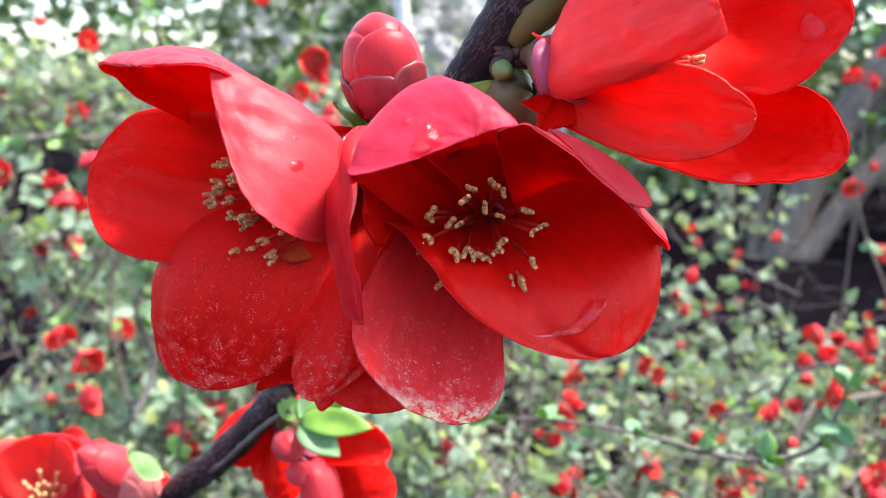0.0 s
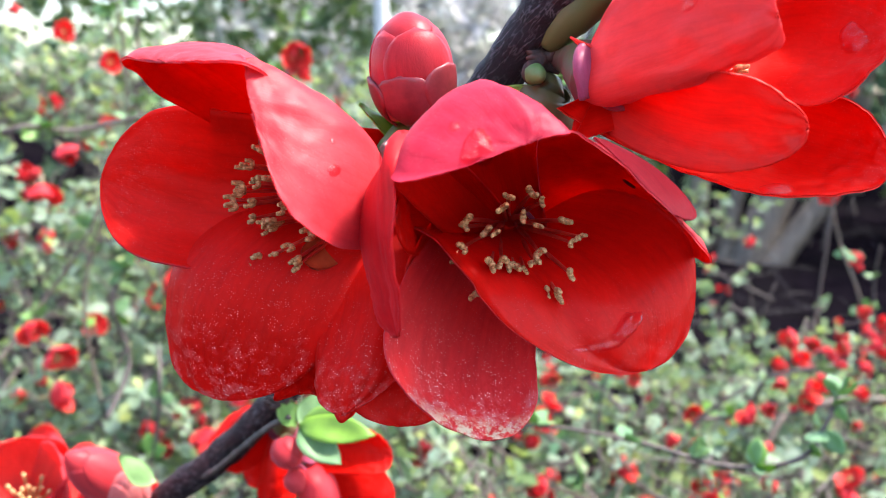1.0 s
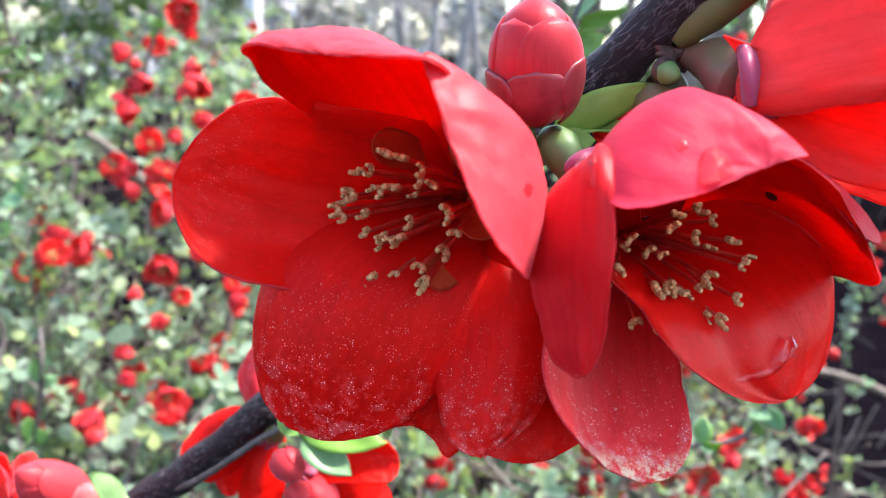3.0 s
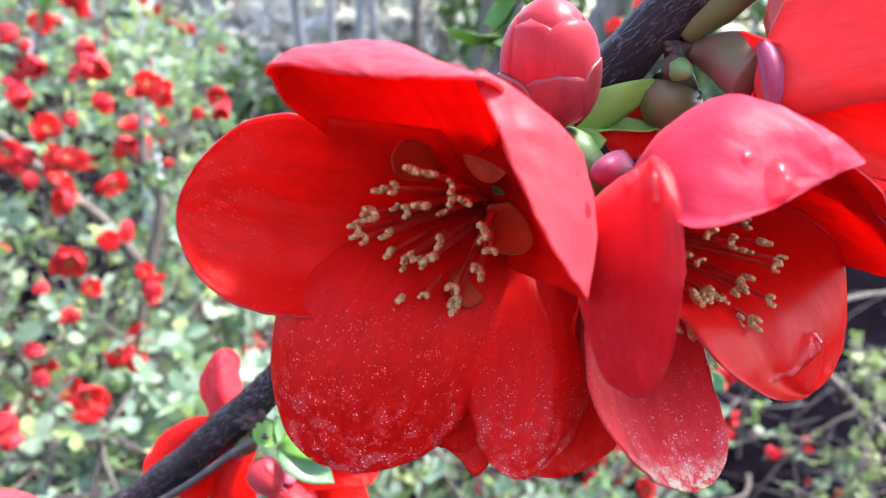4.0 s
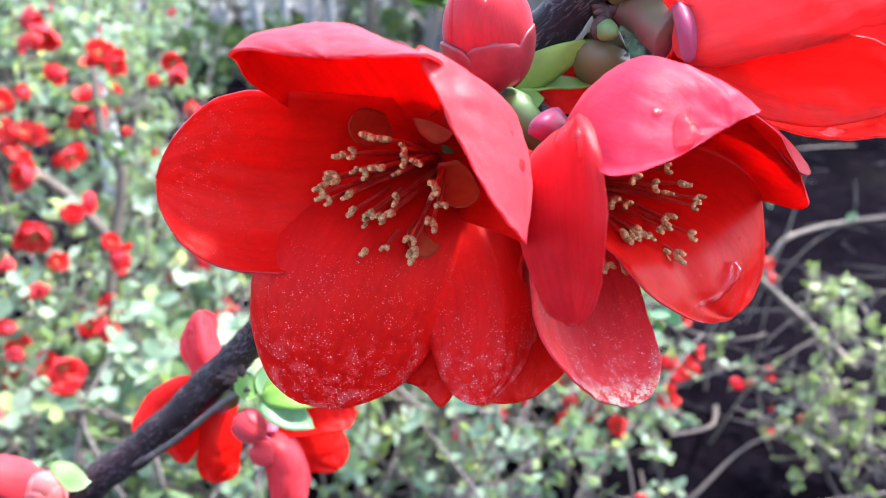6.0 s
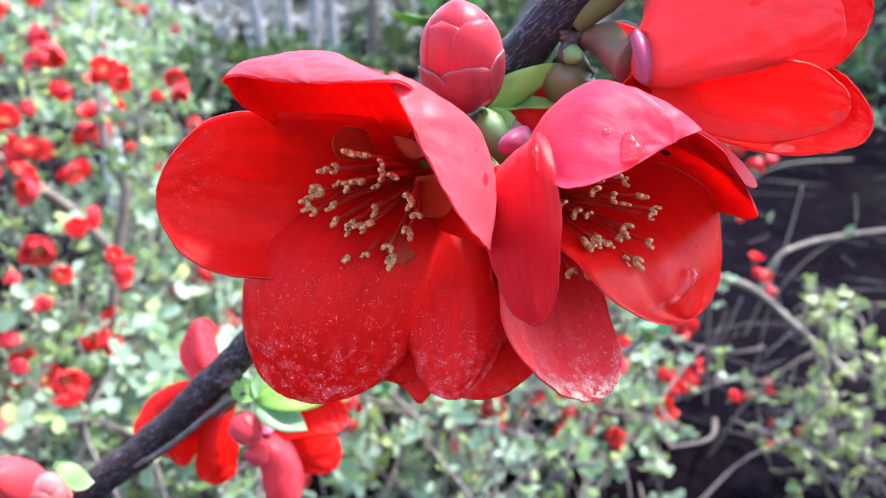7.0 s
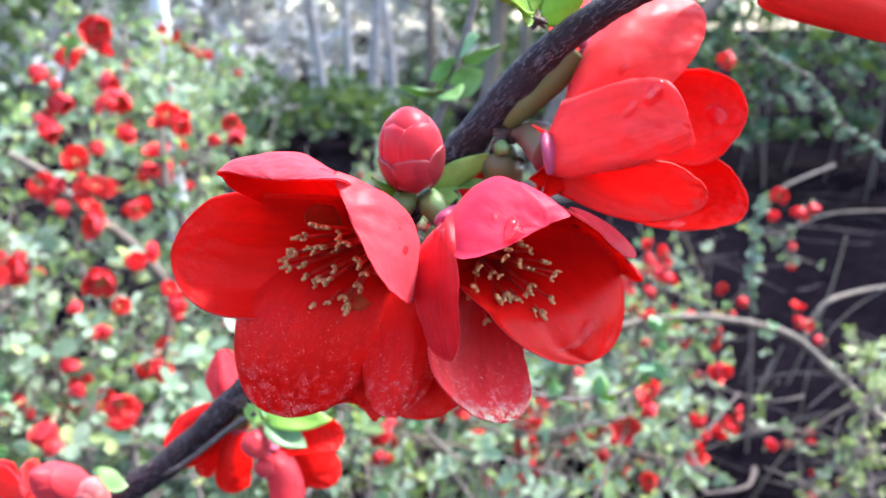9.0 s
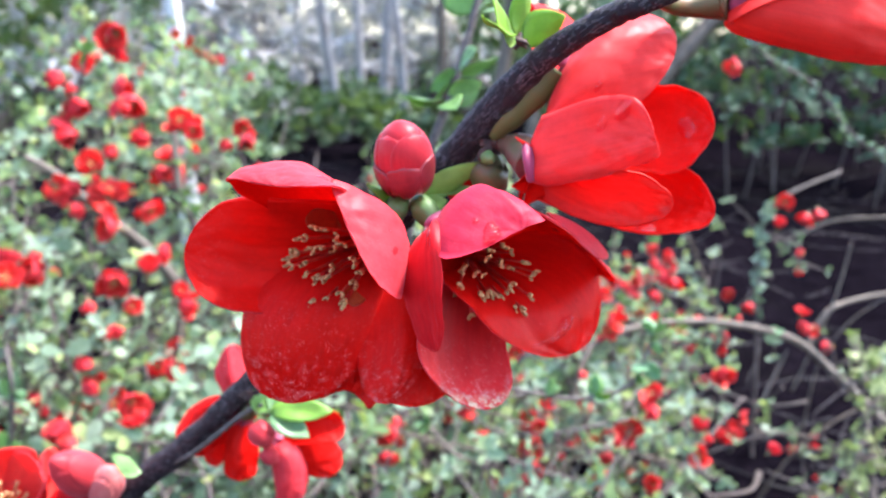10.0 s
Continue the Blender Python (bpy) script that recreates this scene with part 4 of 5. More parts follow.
# what sets single petals apart: fluttering rims, creases (depth in metres) and drawn-out places (in the plan's units)
FORM = {
    ("FL", "left"): dict(claw=0.7, wave=0.0008, folds=[(0.3, 0.2, 0.1, 0.8, 0.10, -0.0004), (-0.3, 0.2, -0.4, 0.8, 0.08, 0.0003)]),
    ("FL", "top"): dict(claw=0.7, wave=0.0010, pulls=[(-0.8, 0.72, 0.3, (0.0, 0.0, 0.005))]),
    ("FL", "right"): dict(claw=0.6, wave=0.0005, folds=[(0.2, 0.3, 0.1, 0.9, 0.12, 0.0003)]),
    ("FL", "bottom"): dict(claw=0.8, wave=0.0010, folds=[(0.15, 0.2, 0.2, 0.85, 0.10, -0.0003), (-0.4, 0.3, -0.45, 0.8, 0.08, 0.0002)]),
    ("FL", "bottom_right"): dict(claw=0.8, wave=0.0014, folds=[(0.0, 0.3, 0.1, 0.9, 0.12, -0.0004)]),
    ("FR", "left"): dict(claw=0.5, wave=0.0008, pulls=[(-0.7, 0.45, 0.5, (-0.007, 0.006, 0.003)), (0.9, 0.75, 0.45, (-0.006, 0.0, 0.0))]),
    ("FR", "top"): dict(claw=0.6, wave=0.0008, folds=[(0.1, 0.3, 0.3, 0.9, 0.12, -0.0004)]),
    ("FR", "right_upper"): dict(claw=0.7, wave=0.0012),
    ("FR", "right_lower"): dict(claw=0.8, wave=0.0010, folds=[(0.45, 0.42, 0.58, 0.86, 0.11, -0.0012)]),
    ("FR", "bottom"): dict(claw=0.7, wave=0.0008, folds=[(0.1, 0.3, 0.0, 0.9, 0.14, -0.0004)]),
    ("FT", "front"): dict(claw=0.8, wave=0.0008, folds=[(0.1, 0.3, -0.3, 0.8, 0.16, 0.0003)]),
    ("FT", "lower"): dict(claw=0.8, wave=0.0012, folds=[(0.0, 0.4, 0.3, 0.9, 0.16, -0.0003)]),
    ("FT", "top"): dict(claw=0.8, wave=0.0008),
    ("FT", "right"): dict(claw=0.7, wave=0.0010),
    ("FT", "lower_right"): dict(claw=0.7, wave=0.0012),
}


def mouth_of(pts):
    sides = [n for n in pts if n != "base"]
    return sides, sum((W(*pts[n][k]) for n in sides for k in (1, 2, 3)), Vector()) / (3 * len(sides))


def flower(key, label, stamen_centre, spread, count, seed, calyx, wide, tint=CALYX, ripple=0.0009, lip=1.0):
    """A flower of the branch: petals, stamens, and a fleshy calyx tube through the given points of the plan."""
    pts = PETALS[key]
    b = W(*pts["base"])
    fl = thing("quince_flower", b, label, "flower", "flowers on the branch")
    sides, mouth = mouth_of(pts)
    for i, n in enumerate(sides):
        petal(fl, [b] + [W(*q) for q in pts[n][:4]], W(*INWARD.get((key, n), FACING[key])), 0.00035, ripple, seed + i * 5.1, [DUST.get((key, n), PETAL_IN), PETAL_CORAL if (key, n) in (("FT", "front"), ("FT", "top")) else PETAL_ORANGE if key in ("FT", "FQ", "FC", "FU") else PETAL_IN if (key, n) in DEEP_OUT else {("FR", "left"): PETAL_OUT_DEEP, ("FR", "top"): PETAL_MAUVE}.get((key, n), PETAL_OUT)], square=pts[n][4], flat=pts[n][5], n=48, k=37, key=(key, n), **FORM.get((key, n), dict(wave=0.0012)))
    if count:
        stamens(fl, b, W(*stamen_centre), spread, count, seed)
    if calyx:
        end = W(*calyx[-1]).lerp(b, 0.1 if count > 20 else 1.0)
        tube("calyx", fl, [W(*c) for c in calyx] + [end], [SIZE * w for w in wide], tint, 20, 6, 0.05, "smooth green and pink calyx tube")
    # five small rounded sepals round the base
    d = (mouth - b).normalized()
    s = d.cross(Vector((0.2, 0.1, 1))).normalized()
    for i in range(5):
        side = Matrix.Rotation(2 * math.pi * i / 5 + 0.4, 3, d) @ s
        across = d.cross(side)
        o = b - d * 0.001
        petal(fl, [o + side * 0.0020 * lip, o + side * 0.0042 * lip + d * 0.0018 * lip, o + side * 0.0040 * lip + d * 0.0022 * lip - across * 0.0024 * lip, o + side * 0.0040 * lip + d * 0.0022 * lip + across * 0.0024 * lip, o + side * 0.0048 * lip + d * 0.0046 * lip],
              mouth, 0.0007, 0.0, i, [SEPAL_MAUVE, SEPAL_MAUVE], 10, 9, "sepal")
    return fl


FLOWER_L = flower("FL", "open scarlet quince flower with dusty petals and tan anthers", (-0.126, 0.553, 0.028), 0.0088, 34, 1, [(-0.036, 0.625, 0.088), (-0.046, 0.598, 0.079), (-0.060, 0.602, 0.058)], (0.006, 0.0115, 0.0115, 0.007), BUDLET)
for i, (o, t, w) in enumerate((((-0.100, 0.600, 0.066), (-0.137, 0.565, 0.072), 0.022), ((-0.086, 0.592, 0.078), (-0.072, 0.572, 0.062), 0.024), ((-0.072, 0.585, 0.045), (-0.078, 0.545, 0.020), 0.024), ((-0.079, 0.585, 0.010), (-0.107, 0.560, -0.004), 0.022))):
    o, t = W(*o), W(*t)
    s = (t - o).cross(W(-0.2, 0, 0.05) - o).normalized() * (w * SIZE * 0.5)
    m = o.lerp(t, 0.6)
    petal(FLOWER_L, [o, m, m - s, m + s, t], W(-0.2, 0.3, 0.05), 0.0003, 0.0002, i, [SALMON, SALMON], 10, 9, "petaloid")
FLOWER_R = flower("FR", "scarlet quince flower hooded by its wet upper petals", (0.024, 0.517, 0.004), 0.0088, 30, 2, [(-0.018, 0.625, 0.084), (-0.022, 0.590, 0.074), (-0.004, 0.585, 0.048)], (0.006, 0.013, 0.008, 0.004), BUDLET)
petal(FLOWER_R, [W(*(0.0641, 0.485, 0.0665)), W(*(0.0963, 0.484, 0.0435)), W(*(0.0816, 0.478, 0.0453)), W(*(0.1111, 0.492, 0.0395)), W(0.1105, 0.4835, 0.0235)], W(0.1, 1.2, 0), 0.0004, 0.0003, 3.0, [PETAL_OUT, PETAL_OUT], 24, 13, "petal_fold", claw=0.3)
FLOWER_T = flower("FT", "cup-shaped orange-red quince flower with raindrops", (0.15, 0.53, 0.12), 0.005, 8, 3, [(0.0493, 0.602, 0.1406), (0.0625, 0.588, 0.1334), (0.0722, 0.572, 0.1262)], (0.0055, 0.0095, 0.0175, 0.021), CALYX_BELL, 0.0014, 1.2)
petal(FLOWER_R, [W(-0.005, 0.56, 0.07), W(-0.025, 0.545, 0.064), W(-0.024, 0.555, 0.068), W(-0.012, 0.555, 0.055), W(-0.03, 0.55, 0.058)], W(0, 1.2, 0), 0.0007, 0.0003, 2.0, [SEPAL_MAUVE, SEPAL_MAUVE], 12, 11, "sepal")
petal(FLOWER_T, [W(0.061, 0.53, 0.129), W(0.056, 0.515, 0.11), W(0.064, 0.535, 0.111), W(0.077, 0.53, 0.113), W(0.061, 0.52, 0.095)], W(0, 1.2, 0), 0.0007, 0.0003, 2.0, [SEPAL_MAUVE, SEPAL_MAUVE], 12, 11, "sepal")
flower("FB", "scarlet quince flower tucked behind the open ones", (0, 0, 0), 0.005, 0, 4, [(0.0, 0.66, 0.05), (-0.015, 0.65, 0.01)], (0.008, 0.012, 0.011))
flower("FQ", "orange-red quince flower near the branch tip", (0, 0, 0), 0.005, 0, 5, [(0.183, 0.5, 0.252), (0.225, 0.53, 0.254), (0.262, 0.525, 0.256)], (0.005, 0.009, 0.015, 0.018), CALYX_OLIVE)
flower("FD", "pink-red quince flower hanging from the lower branch", (0, 0, 0), 0.005, 0, 7, [(-0.178, 0.97, -0.205), (-0.170, 0.977, -0.222)], (0.006, 0.012, 0.013), CALYX)
flower("FE", "deep red drooping quince flower behind the lower branch", (0, 0, 0), 0.005, 0, 8, [(-0.182, 0.985, -0.190), (-0.186, 1.01, -0.203)], (0.006, 0.011, 0.012), CALYX)
flower("FC", "red quince flower facing away behind the branch", (0, 0, 0), 0.005, 0, 6, [(0.0539, 0.6, 0.123), (0.0479, 0.6, 0.106)], (0.008, 0.020, 0.013), CALYX)
flower("FU", "orange-red quince flower seen past the branch", (0, 0, 0), 0.005, 0, 9, [(0.0477, 0.588, 0.1412), (0.0622, 0.578, 0.158), (0.0813, 0.568, 0.1797)], (0.006, 0.014, 0.018, 0.019), CALYX_LONG)


def patch(parent, centre, axis, length, radius, turn, half, v0, v1, lift, mat, name, thick=0.0004, taper=0.0):
    """A rounded petal or sepal lying on an egg-shaped bud."""
    inv = parent.matrix_world.inverted()
    c, ax = inv @ centre, (inv.to_3x3() @ axis).normalized()
    s = ax.cross(Vector((0.3, 1, 0.2))).normalized()
    t = ax.cross(s)
    n, k = 14, 13
    P = np.zeros((n, k, 3))
    for i in range(n):
        v = i / (n - 1)
        w = half * (0.25 + 0.75 * math.sin(min(v / 0.6, 1) * math.pi / 2)) * (math.sqrt(max(1 - ((v - 0.6) / 0.4) ** 2.4, 0.002)) if v > 0.6 else 1)
        a = v0 + (v1 - v0) * v
        r = radius * math.sqrt(max(1 - abs(2 * a - 0.92) ** 2.3, 0.004)) * (1 + lift + 0.02 * v) * (1 - taper * max(a - 0.25, 0) ** 1.3)
        for j in range(k):
            ang = turn + w * (2 * j / (k - 1) - 1)
            P[i, j] = c + ax * (length * (a - 0.5)) + (s * math.cos(ang) + t * math.sin(ang)) * r
    uv = np.stack(np.broadcast_arrays(np.linspace(0, 1, k)[None, :], np.linspace(0, 1, n)[:, None]), -1)
    v, f, idx, uv2 = solid_grid(P, thick, None, c, uv)
    return under(name, mesh_of(name, v, f, [mat, mat], idx, uv2), parent)


def bud(label, base, top, radius, seed, sepals=True, skin=None, taper=0.0):
    axis = top - base
    ln = axis.length
    c = base + axis * 0.5
    bd = thing("flower_bud", base, label, "bud", "flower buds")
    inv = bd.matrix_world.inverted()
    prof = [(0.0, 0.25), (0.12, 0.68), (0.3, 0.92), (0.48, 1.0), (0.7, 0.93), (0.88, 0.66), (0.97, 0.3), (1.0, 0.05)]
    prof = [(p, w * (1 - taper * max(p - 0.25, 0) ** 1.3)) for p, w in prof]
    ellipsoid("core", bd, c, axis, ln, radius * 0.97, skin or PETAL_PALE, "", prof, 0.03, seed)
    for i in range(5):
        patch(bd, c, axis, ln, radius, seed + i * 2.51, 0.95, 0.08, 0.86 + 0.03 * (i % 3), 0.004 + 0.012 * i, skin or PETAL_PALE, "petal", 0.0004, taper)
    if sepals:
        for i in range(5):
            patch(bd, c, axis, ln, radius, seed + 0.7 + i * 1.2566, 0.74, 0.02, 0.48 + 0.06 * (i % 2), 0.060 + 0.008 * i, CALYX_PINK, "sepal", 0.0004, taper)
    return bd


bud("plump coral-red quince bud wrapped in darker sepals", W(-0.036, 0.592, 0.088), W(-0.046, 0.572, 0.158), SIZE * 0.0262, 0.9)
BUDLET_THING = thing("flower_bud", W(*(0.0403, 0.578, 0.1207)), "tiny green bud with a brown collar on the branch", "bud", "flower buds")
ellipsoid("core", BUDLET_THING, W(*(0.0403, 0.578, 0.1207)), Vector((0.35, -0.8, -0.25)), 0.0044, 0.0019, BUDLET, "", None, 0.1, 3)
ellipsoid("collar", BUDLET_THING, W(*(0.0403, 0.578, 0.1207)) - Vector((0.35, -0.8, -0.25)) * 0.0014, Vector((0.35, -0.8, -0.25)), 0.0030, 0.0021, SCALE_BROWN, "brown scaly collar", None, 0.5, 5)


def rosette(label, leaves, bright=False):
    """A tuft of fresh leaves: (base, tip, side, width) each, in the plan's units."""
    th = thing("leaf_tuft", W(*leaves[0][0]), label, "leaves", "leaf tufts")
    for base, tip, side, width in leaves:
        lf = leaf(th, W(*base), W(*tip), ROOT.to_3x3() @ Vector(side), width * SIZE, 0.22, 0.1)
        if bright:
            lf.data.materials[0] = lf.data.materials[1] = LEAF_LIME
    return th


rosette("bright green young leaves behind the bud", [((-0.020, 0.615, 0.086), (0.040, 0.600, 0.118), (0.4, 0.2, -0.9), 0.024), ((-0.012, 0.618, 0.086), (0.047, 0.602, 0.094), (0.2, 0.9, 0.4), 0.022), ((-0.042, 0.615, 0.085), (-0.078, 0.592, 0.098), (0.1, 0.9, 0.5), 0.028), ((-0.045, 0.61, 0.085), (-0.052, 0.598, 0.128), (1, 0.2, 0), 0.026), ((-0.02, 0.605, 0.078), (0.004, 0.600, 0.082), (0, 0.3, 1), 0.018)], True)
rosette("fresh green leaves on a spur of the branch", [((0.059, 0.535, 0.225), (0.023, 0.512, 0.265), (0.5, 0.75, 0.4), 0.030), ((0.059, 0.535, 0.227), (0.069, 0.525, 0.280), (0.9, 0.5, 0.0), 0.026), ((0.067, 0.54, 0.224), (0.105, 0.535, 0.247), (0.35, 0.4, -0.8), 0.036), ((0.056, 0.53, 0.228), (0.015, 0.505, 0.235), (0.1, 0.95, 0.3), 0.022), ((0.056, 0.53, 0.222), (0.041, 0.52, 0.224), (0.2, 0.3, 0.9), 0.014)], True)

# ---- the cluster on the lower branch ----
shoot = thing("quince_twig", W(-0.178, 0.90, -0.155), "thin brown side twig of the branch", "twig")
tube("bark", shoot, [W(-0.170, 0.955, -0.180), W(-0.196, 0.975, -0.196), W(-0.235, 1.005, -0.230), W(-0.270, 1.05, -0.263), W(-0.30, 1.09, -0.285)], [SIZE * r for r in (0.003, 0.0036, 0.0036, 0.004, 0.004)], BARK_TWIG, 10, 8, 0.1)
rosette("bright green young leaves below the flowers", [((-0.1612, 0.955, -0.1908), (-0.0785, 0.93, -0.191), (0.1, 0.55, 0.8), 0.034), ((-0.1611, 0.955, -0.1951), (-0.1125, 0.925, -0.2211), (0.5, 0.55, 0.6), 0.036), ((-0.1636, 0.955, -0.1908), (-0.181, 0.96, -0.161), (0.85, 0.3, 0.4), 0.026), ((-0.1594, 0.955, -0.1889), (-0.1401, 0.97, -0.1551), (0.8, 0.3, -0.5), 0.024), ((-0.1581, 0.955, -0.1889), (-0.1076, 0.975, -0.1697), (0.4, 0.4, -0.8), 0.022), ((-0.335, 1.03, -0.273), (-0.373, 1.0, -0.238), (0.1, 0.8, 0.6), 0.032)])
bud("small deep pink quince bud", W(*(-0.1832, 0.97, -0.2124)), W(*(-0.1608, 0.945, -0.2316)), SIZE * 0.0165, 2.1, False, BUD_PINK, 0.4)
bud("small pale pink quince bud", W(*(-0.1691, 0.97, -0.2459)), W(*(-0.155, 0.95, -0.2606)), SIZE * 0.0125, 2.9, False, BUD_PINK, 0.4)
bud("closed pink quince bud among leaves", W(-0.408, 1.14, -0.312), W(-0.456, 1.07, -0.252), SIZE * 0.032, 1.7, False, BUD_PINK, 0.6)
bud("closed pale salmon quince bud among leaves", W(-0.400, 1.13, -0.33), W(-0.383, 1.08, -0.278), SIZE * 0.026, 0.2, False, BUD_SALMON, 0.5)


TEMPLATES = [blossom("small open red quince flower among green leaves", 0.35, 5, 1.0, 0.4, 1), blossom("cupped scarlet quince flower among green leaves", 0.6, 5, 1.0, 0.5, 2),
             blossom("ragged half-open red quince flower on a twig", 0.5, 6, 0.9, 0.65, 3), blossom("closed round red quince bud on a twig", 0.98, 4, 0.85, 0.12, 4), blossom("wide open crimson quince flower in the thicket", 0.15, 5, 1.0, 0.5, 5)]
tpl = TEMPLATES[0]
TILTED = ROOT.to_3x3()
SPOTS = [(W(*p), (TILTED @ Vector(d)).normalized(), s, r) for p, d, s, r in (
    ((-0.54, 1.17, -0.345), (0.2, -0.75, 0.6), 1.2, 0.5), ((-0.47, 1.2, -0.36), (0.5, -0.3, 0.6), 1.0, 0.1))]
# clusters seen singly in the bushes: bearing, height angle, distance
rng = random.Random(77)
for az, el, far, n in ((-24.5, -15.5, 0.95, 3), (-23.5, -5.5, 1.0, 4), (-26, -6.5, 0.92, 3), (-13, -22.0, 1.0, 4), (-15.5, -24, 0.95, 2), (-22, 2.5, 1.3, 2), (-24.5, 3.5, 1.3, 2), (-20.5, 0.5, 1.4, 1), (-11.5, 4.2, 1.5, 1), (-9.6, 0.0, 1.4, 2),
                       (-23.6, -18.5, 1.1, 2), (-21, -15.0, 1.1, 2), (-24.5, -21.5, 1.1, 2), (-17.5, -13, 1.2, 2), (-8, -3, 1.25, 3), (-5.5, -6.5, 1.2, 2), (-9.5, -7.0, 1.3, 4), (-11.0, -14.5, 1.0, 2), (-6.0, -13.5, 1.1, 2), (-12, -19, 0.95, 2), (-9.8, -22.5, 0.95, 3), (-7, -20, 1.2, 1),
                       (-8.2, -10.0, 1.15, 6), (-10.7, -8.2, 1.2, 4), (-4.5, -6.2, 1.3, 3), (-11.5, -17.5, 1.0, 4), (-2.5, -9.0, 1.3, 2), (8.5, -24, 1.0, 6), (14, -18.3, 1.3, 2), (16.5, -13.0, 1.55, 2), (18.5, -21.3, 1.2, 3), (24.0, -18.5, 1.25, 3), (23.5, -21, 1.1, 2), (26.3, -16.8, 1.3, 9), (27, -9.5, 1.5, 3), (26.4, -5.5, 1.4, 2), (26.0, 1.2, 1.4, 3), (10.0, -19, 1.3, 1), (27, -24, 1.0, 3), (9.5, -23, 1.05, 4),
                       (31, -19.5, 1.5, 3), (34.5, -16.6, 1.8, 3), (34.6, -24.3, 1.5, 3), (38, -9.5, 1.6, 3), (33.0, -1.5, 1.5, 1), (37, -11.8, 1.8, 1), (27.5, -17.5, 1.4, 3), (22.5, -24.5, 1.2, 4), (20.5, -25.5, 1.1, 3), (14.5, -26, 1.0, 3), (31, -26, 1.1, 3), (26, -27, 1.1, 3)):
    if az < 0:
        n = (n + 1) // 2
        far = min(0.685 / (0.31 - math.tan(radians(el))), far * 1.1)
    c = aim(az, el, far)
    for k in range(n):
        SPOTS.append((c + unit(rng) * 0.02 * n ** 0.45, (unit(rng) + (Vector((0, 0, EYE)) - c).normalized() * 0.9).normalized(), rng.uniform(0.9, 1.3), rng.uniform(0, 6)))
# and by their place in the plan
for x, y, z, n in ((-0.823, 4.25, 0.259, 8), (-0.926, 4.25, 0.546, 3), (-0.781, 4.25, 0.635, 2), (-0.533, 4.25, 0.533, 4), (-0.381, 4.25, 0.446, 3), (-0.57, 4.25, 0.907, 2), (-0.697, 4.25, 0.916, 1), (-0.837, 4.25, 0.73, 1), (-0.028, 4.25, 0.433, 2), (0.019, 4.25, 0.318, 2), (-0.115, 4.25, 0.38, 1), (-1.136, 4.25, -0.248, 5), (-0.688, 4.25, -0.327, 3), (-0.996, 4.25, -0.837, 5), (-1.173, 4.25, -0.871, 5), (-0.588, 4.25, -0.215, 1), (-0.387, 4.25, -0.381, 2), (-0.553, 4.25, -0.649, 1), (-0.692, 4.25, -0.916, 2), (-0.438, 4.25, -0.718, 2), (1.34, 3.9, -1.313, 3), (1.583, 3.9, -1.232, 3), (1.72, 3.9, -1.402, 2), (2.0, 3.9, -1.487, 1), (2.473, 3.9, -0.937, 2), (2.744, 3.9, -1.399, 1), (0.585, 3.9, -1.188, 1), (1.134, 3.9, -1.409, 2), (1.318, 3.9, -1.451, 3), (2.474, 4.6, -0.491, 7), (3.494, 4.6, -0.833, 3), (2.46, 4.6, -0.348, 3)):
    c = W(x, y, z)
    for _ in range(n):
        SPOTS.append((c + unit(rng) * 0.014 * n ** 0.5, (unit(rng) + (Vector((0, 0, EYE)) - c).normalized() * 0.7).normalized(), rng.uniform(0.8, 1.2), rng.uniform(0, 6)))
far_spots = sorted(FLOWER_SPOTS, key=lambda s: s[0].length)
keep = max(0, 298 - len(SPOTS))
SPOTS += far_spots[:keep]
used = set()
for i, (p, d, s, r) in enumerate(SPOTS):
    m = Matrix.Translation(p) @ d.to_track_quat("Z", "Y").to_matrix().to_4x4() @ Matrix.Rotation(r, 4, "Z")
    k = (i * 7 + i // 3) % 5
    s *= (0.78 if k == 3 else 1.04) * (1.0 if p.x < 0.05 else 0.78)
    if k in used:
        copy_thing(TEMPLATES[k], m).scale = (s, s, s)
    else:
        used.add(k)
        TEMPLATES[k].matrix_world = m @ Matrix.Scale(s, 4)

# the flowers further back, in one mesh
rest_v, rest_f, rest_i = [], [], []
for p, d, s, r in far_spots[keep:]:
    m = Matrix.Translation(p) @ d.to_track_quat("Z", "Y").to_matrix().to_4x4() @ Matrix.Rotation(r, 4, "Z") @ Matrix.Scale(s, 4)
    for child in tpl.children:
        k = len(rest_v)
        rest_v += [m @ v.co for v in child.data.vertices]
        rest_f += [tuple(i + k for i in q.vertices) for q in child.data.polygons]
        rest_i += [q.material_index if child.name.startswith("petal") else 2 for q in child.data.polygons]
if rest_v:
    tagged(new("far_blossom", mesh_of("far_blossom", rest_v, rest_f, [PETAL_IN, PETAL_OUT, ANTHER], rest_i)), "scattered red quince flowers further back in the thicket", "flowers", "", "stuff")


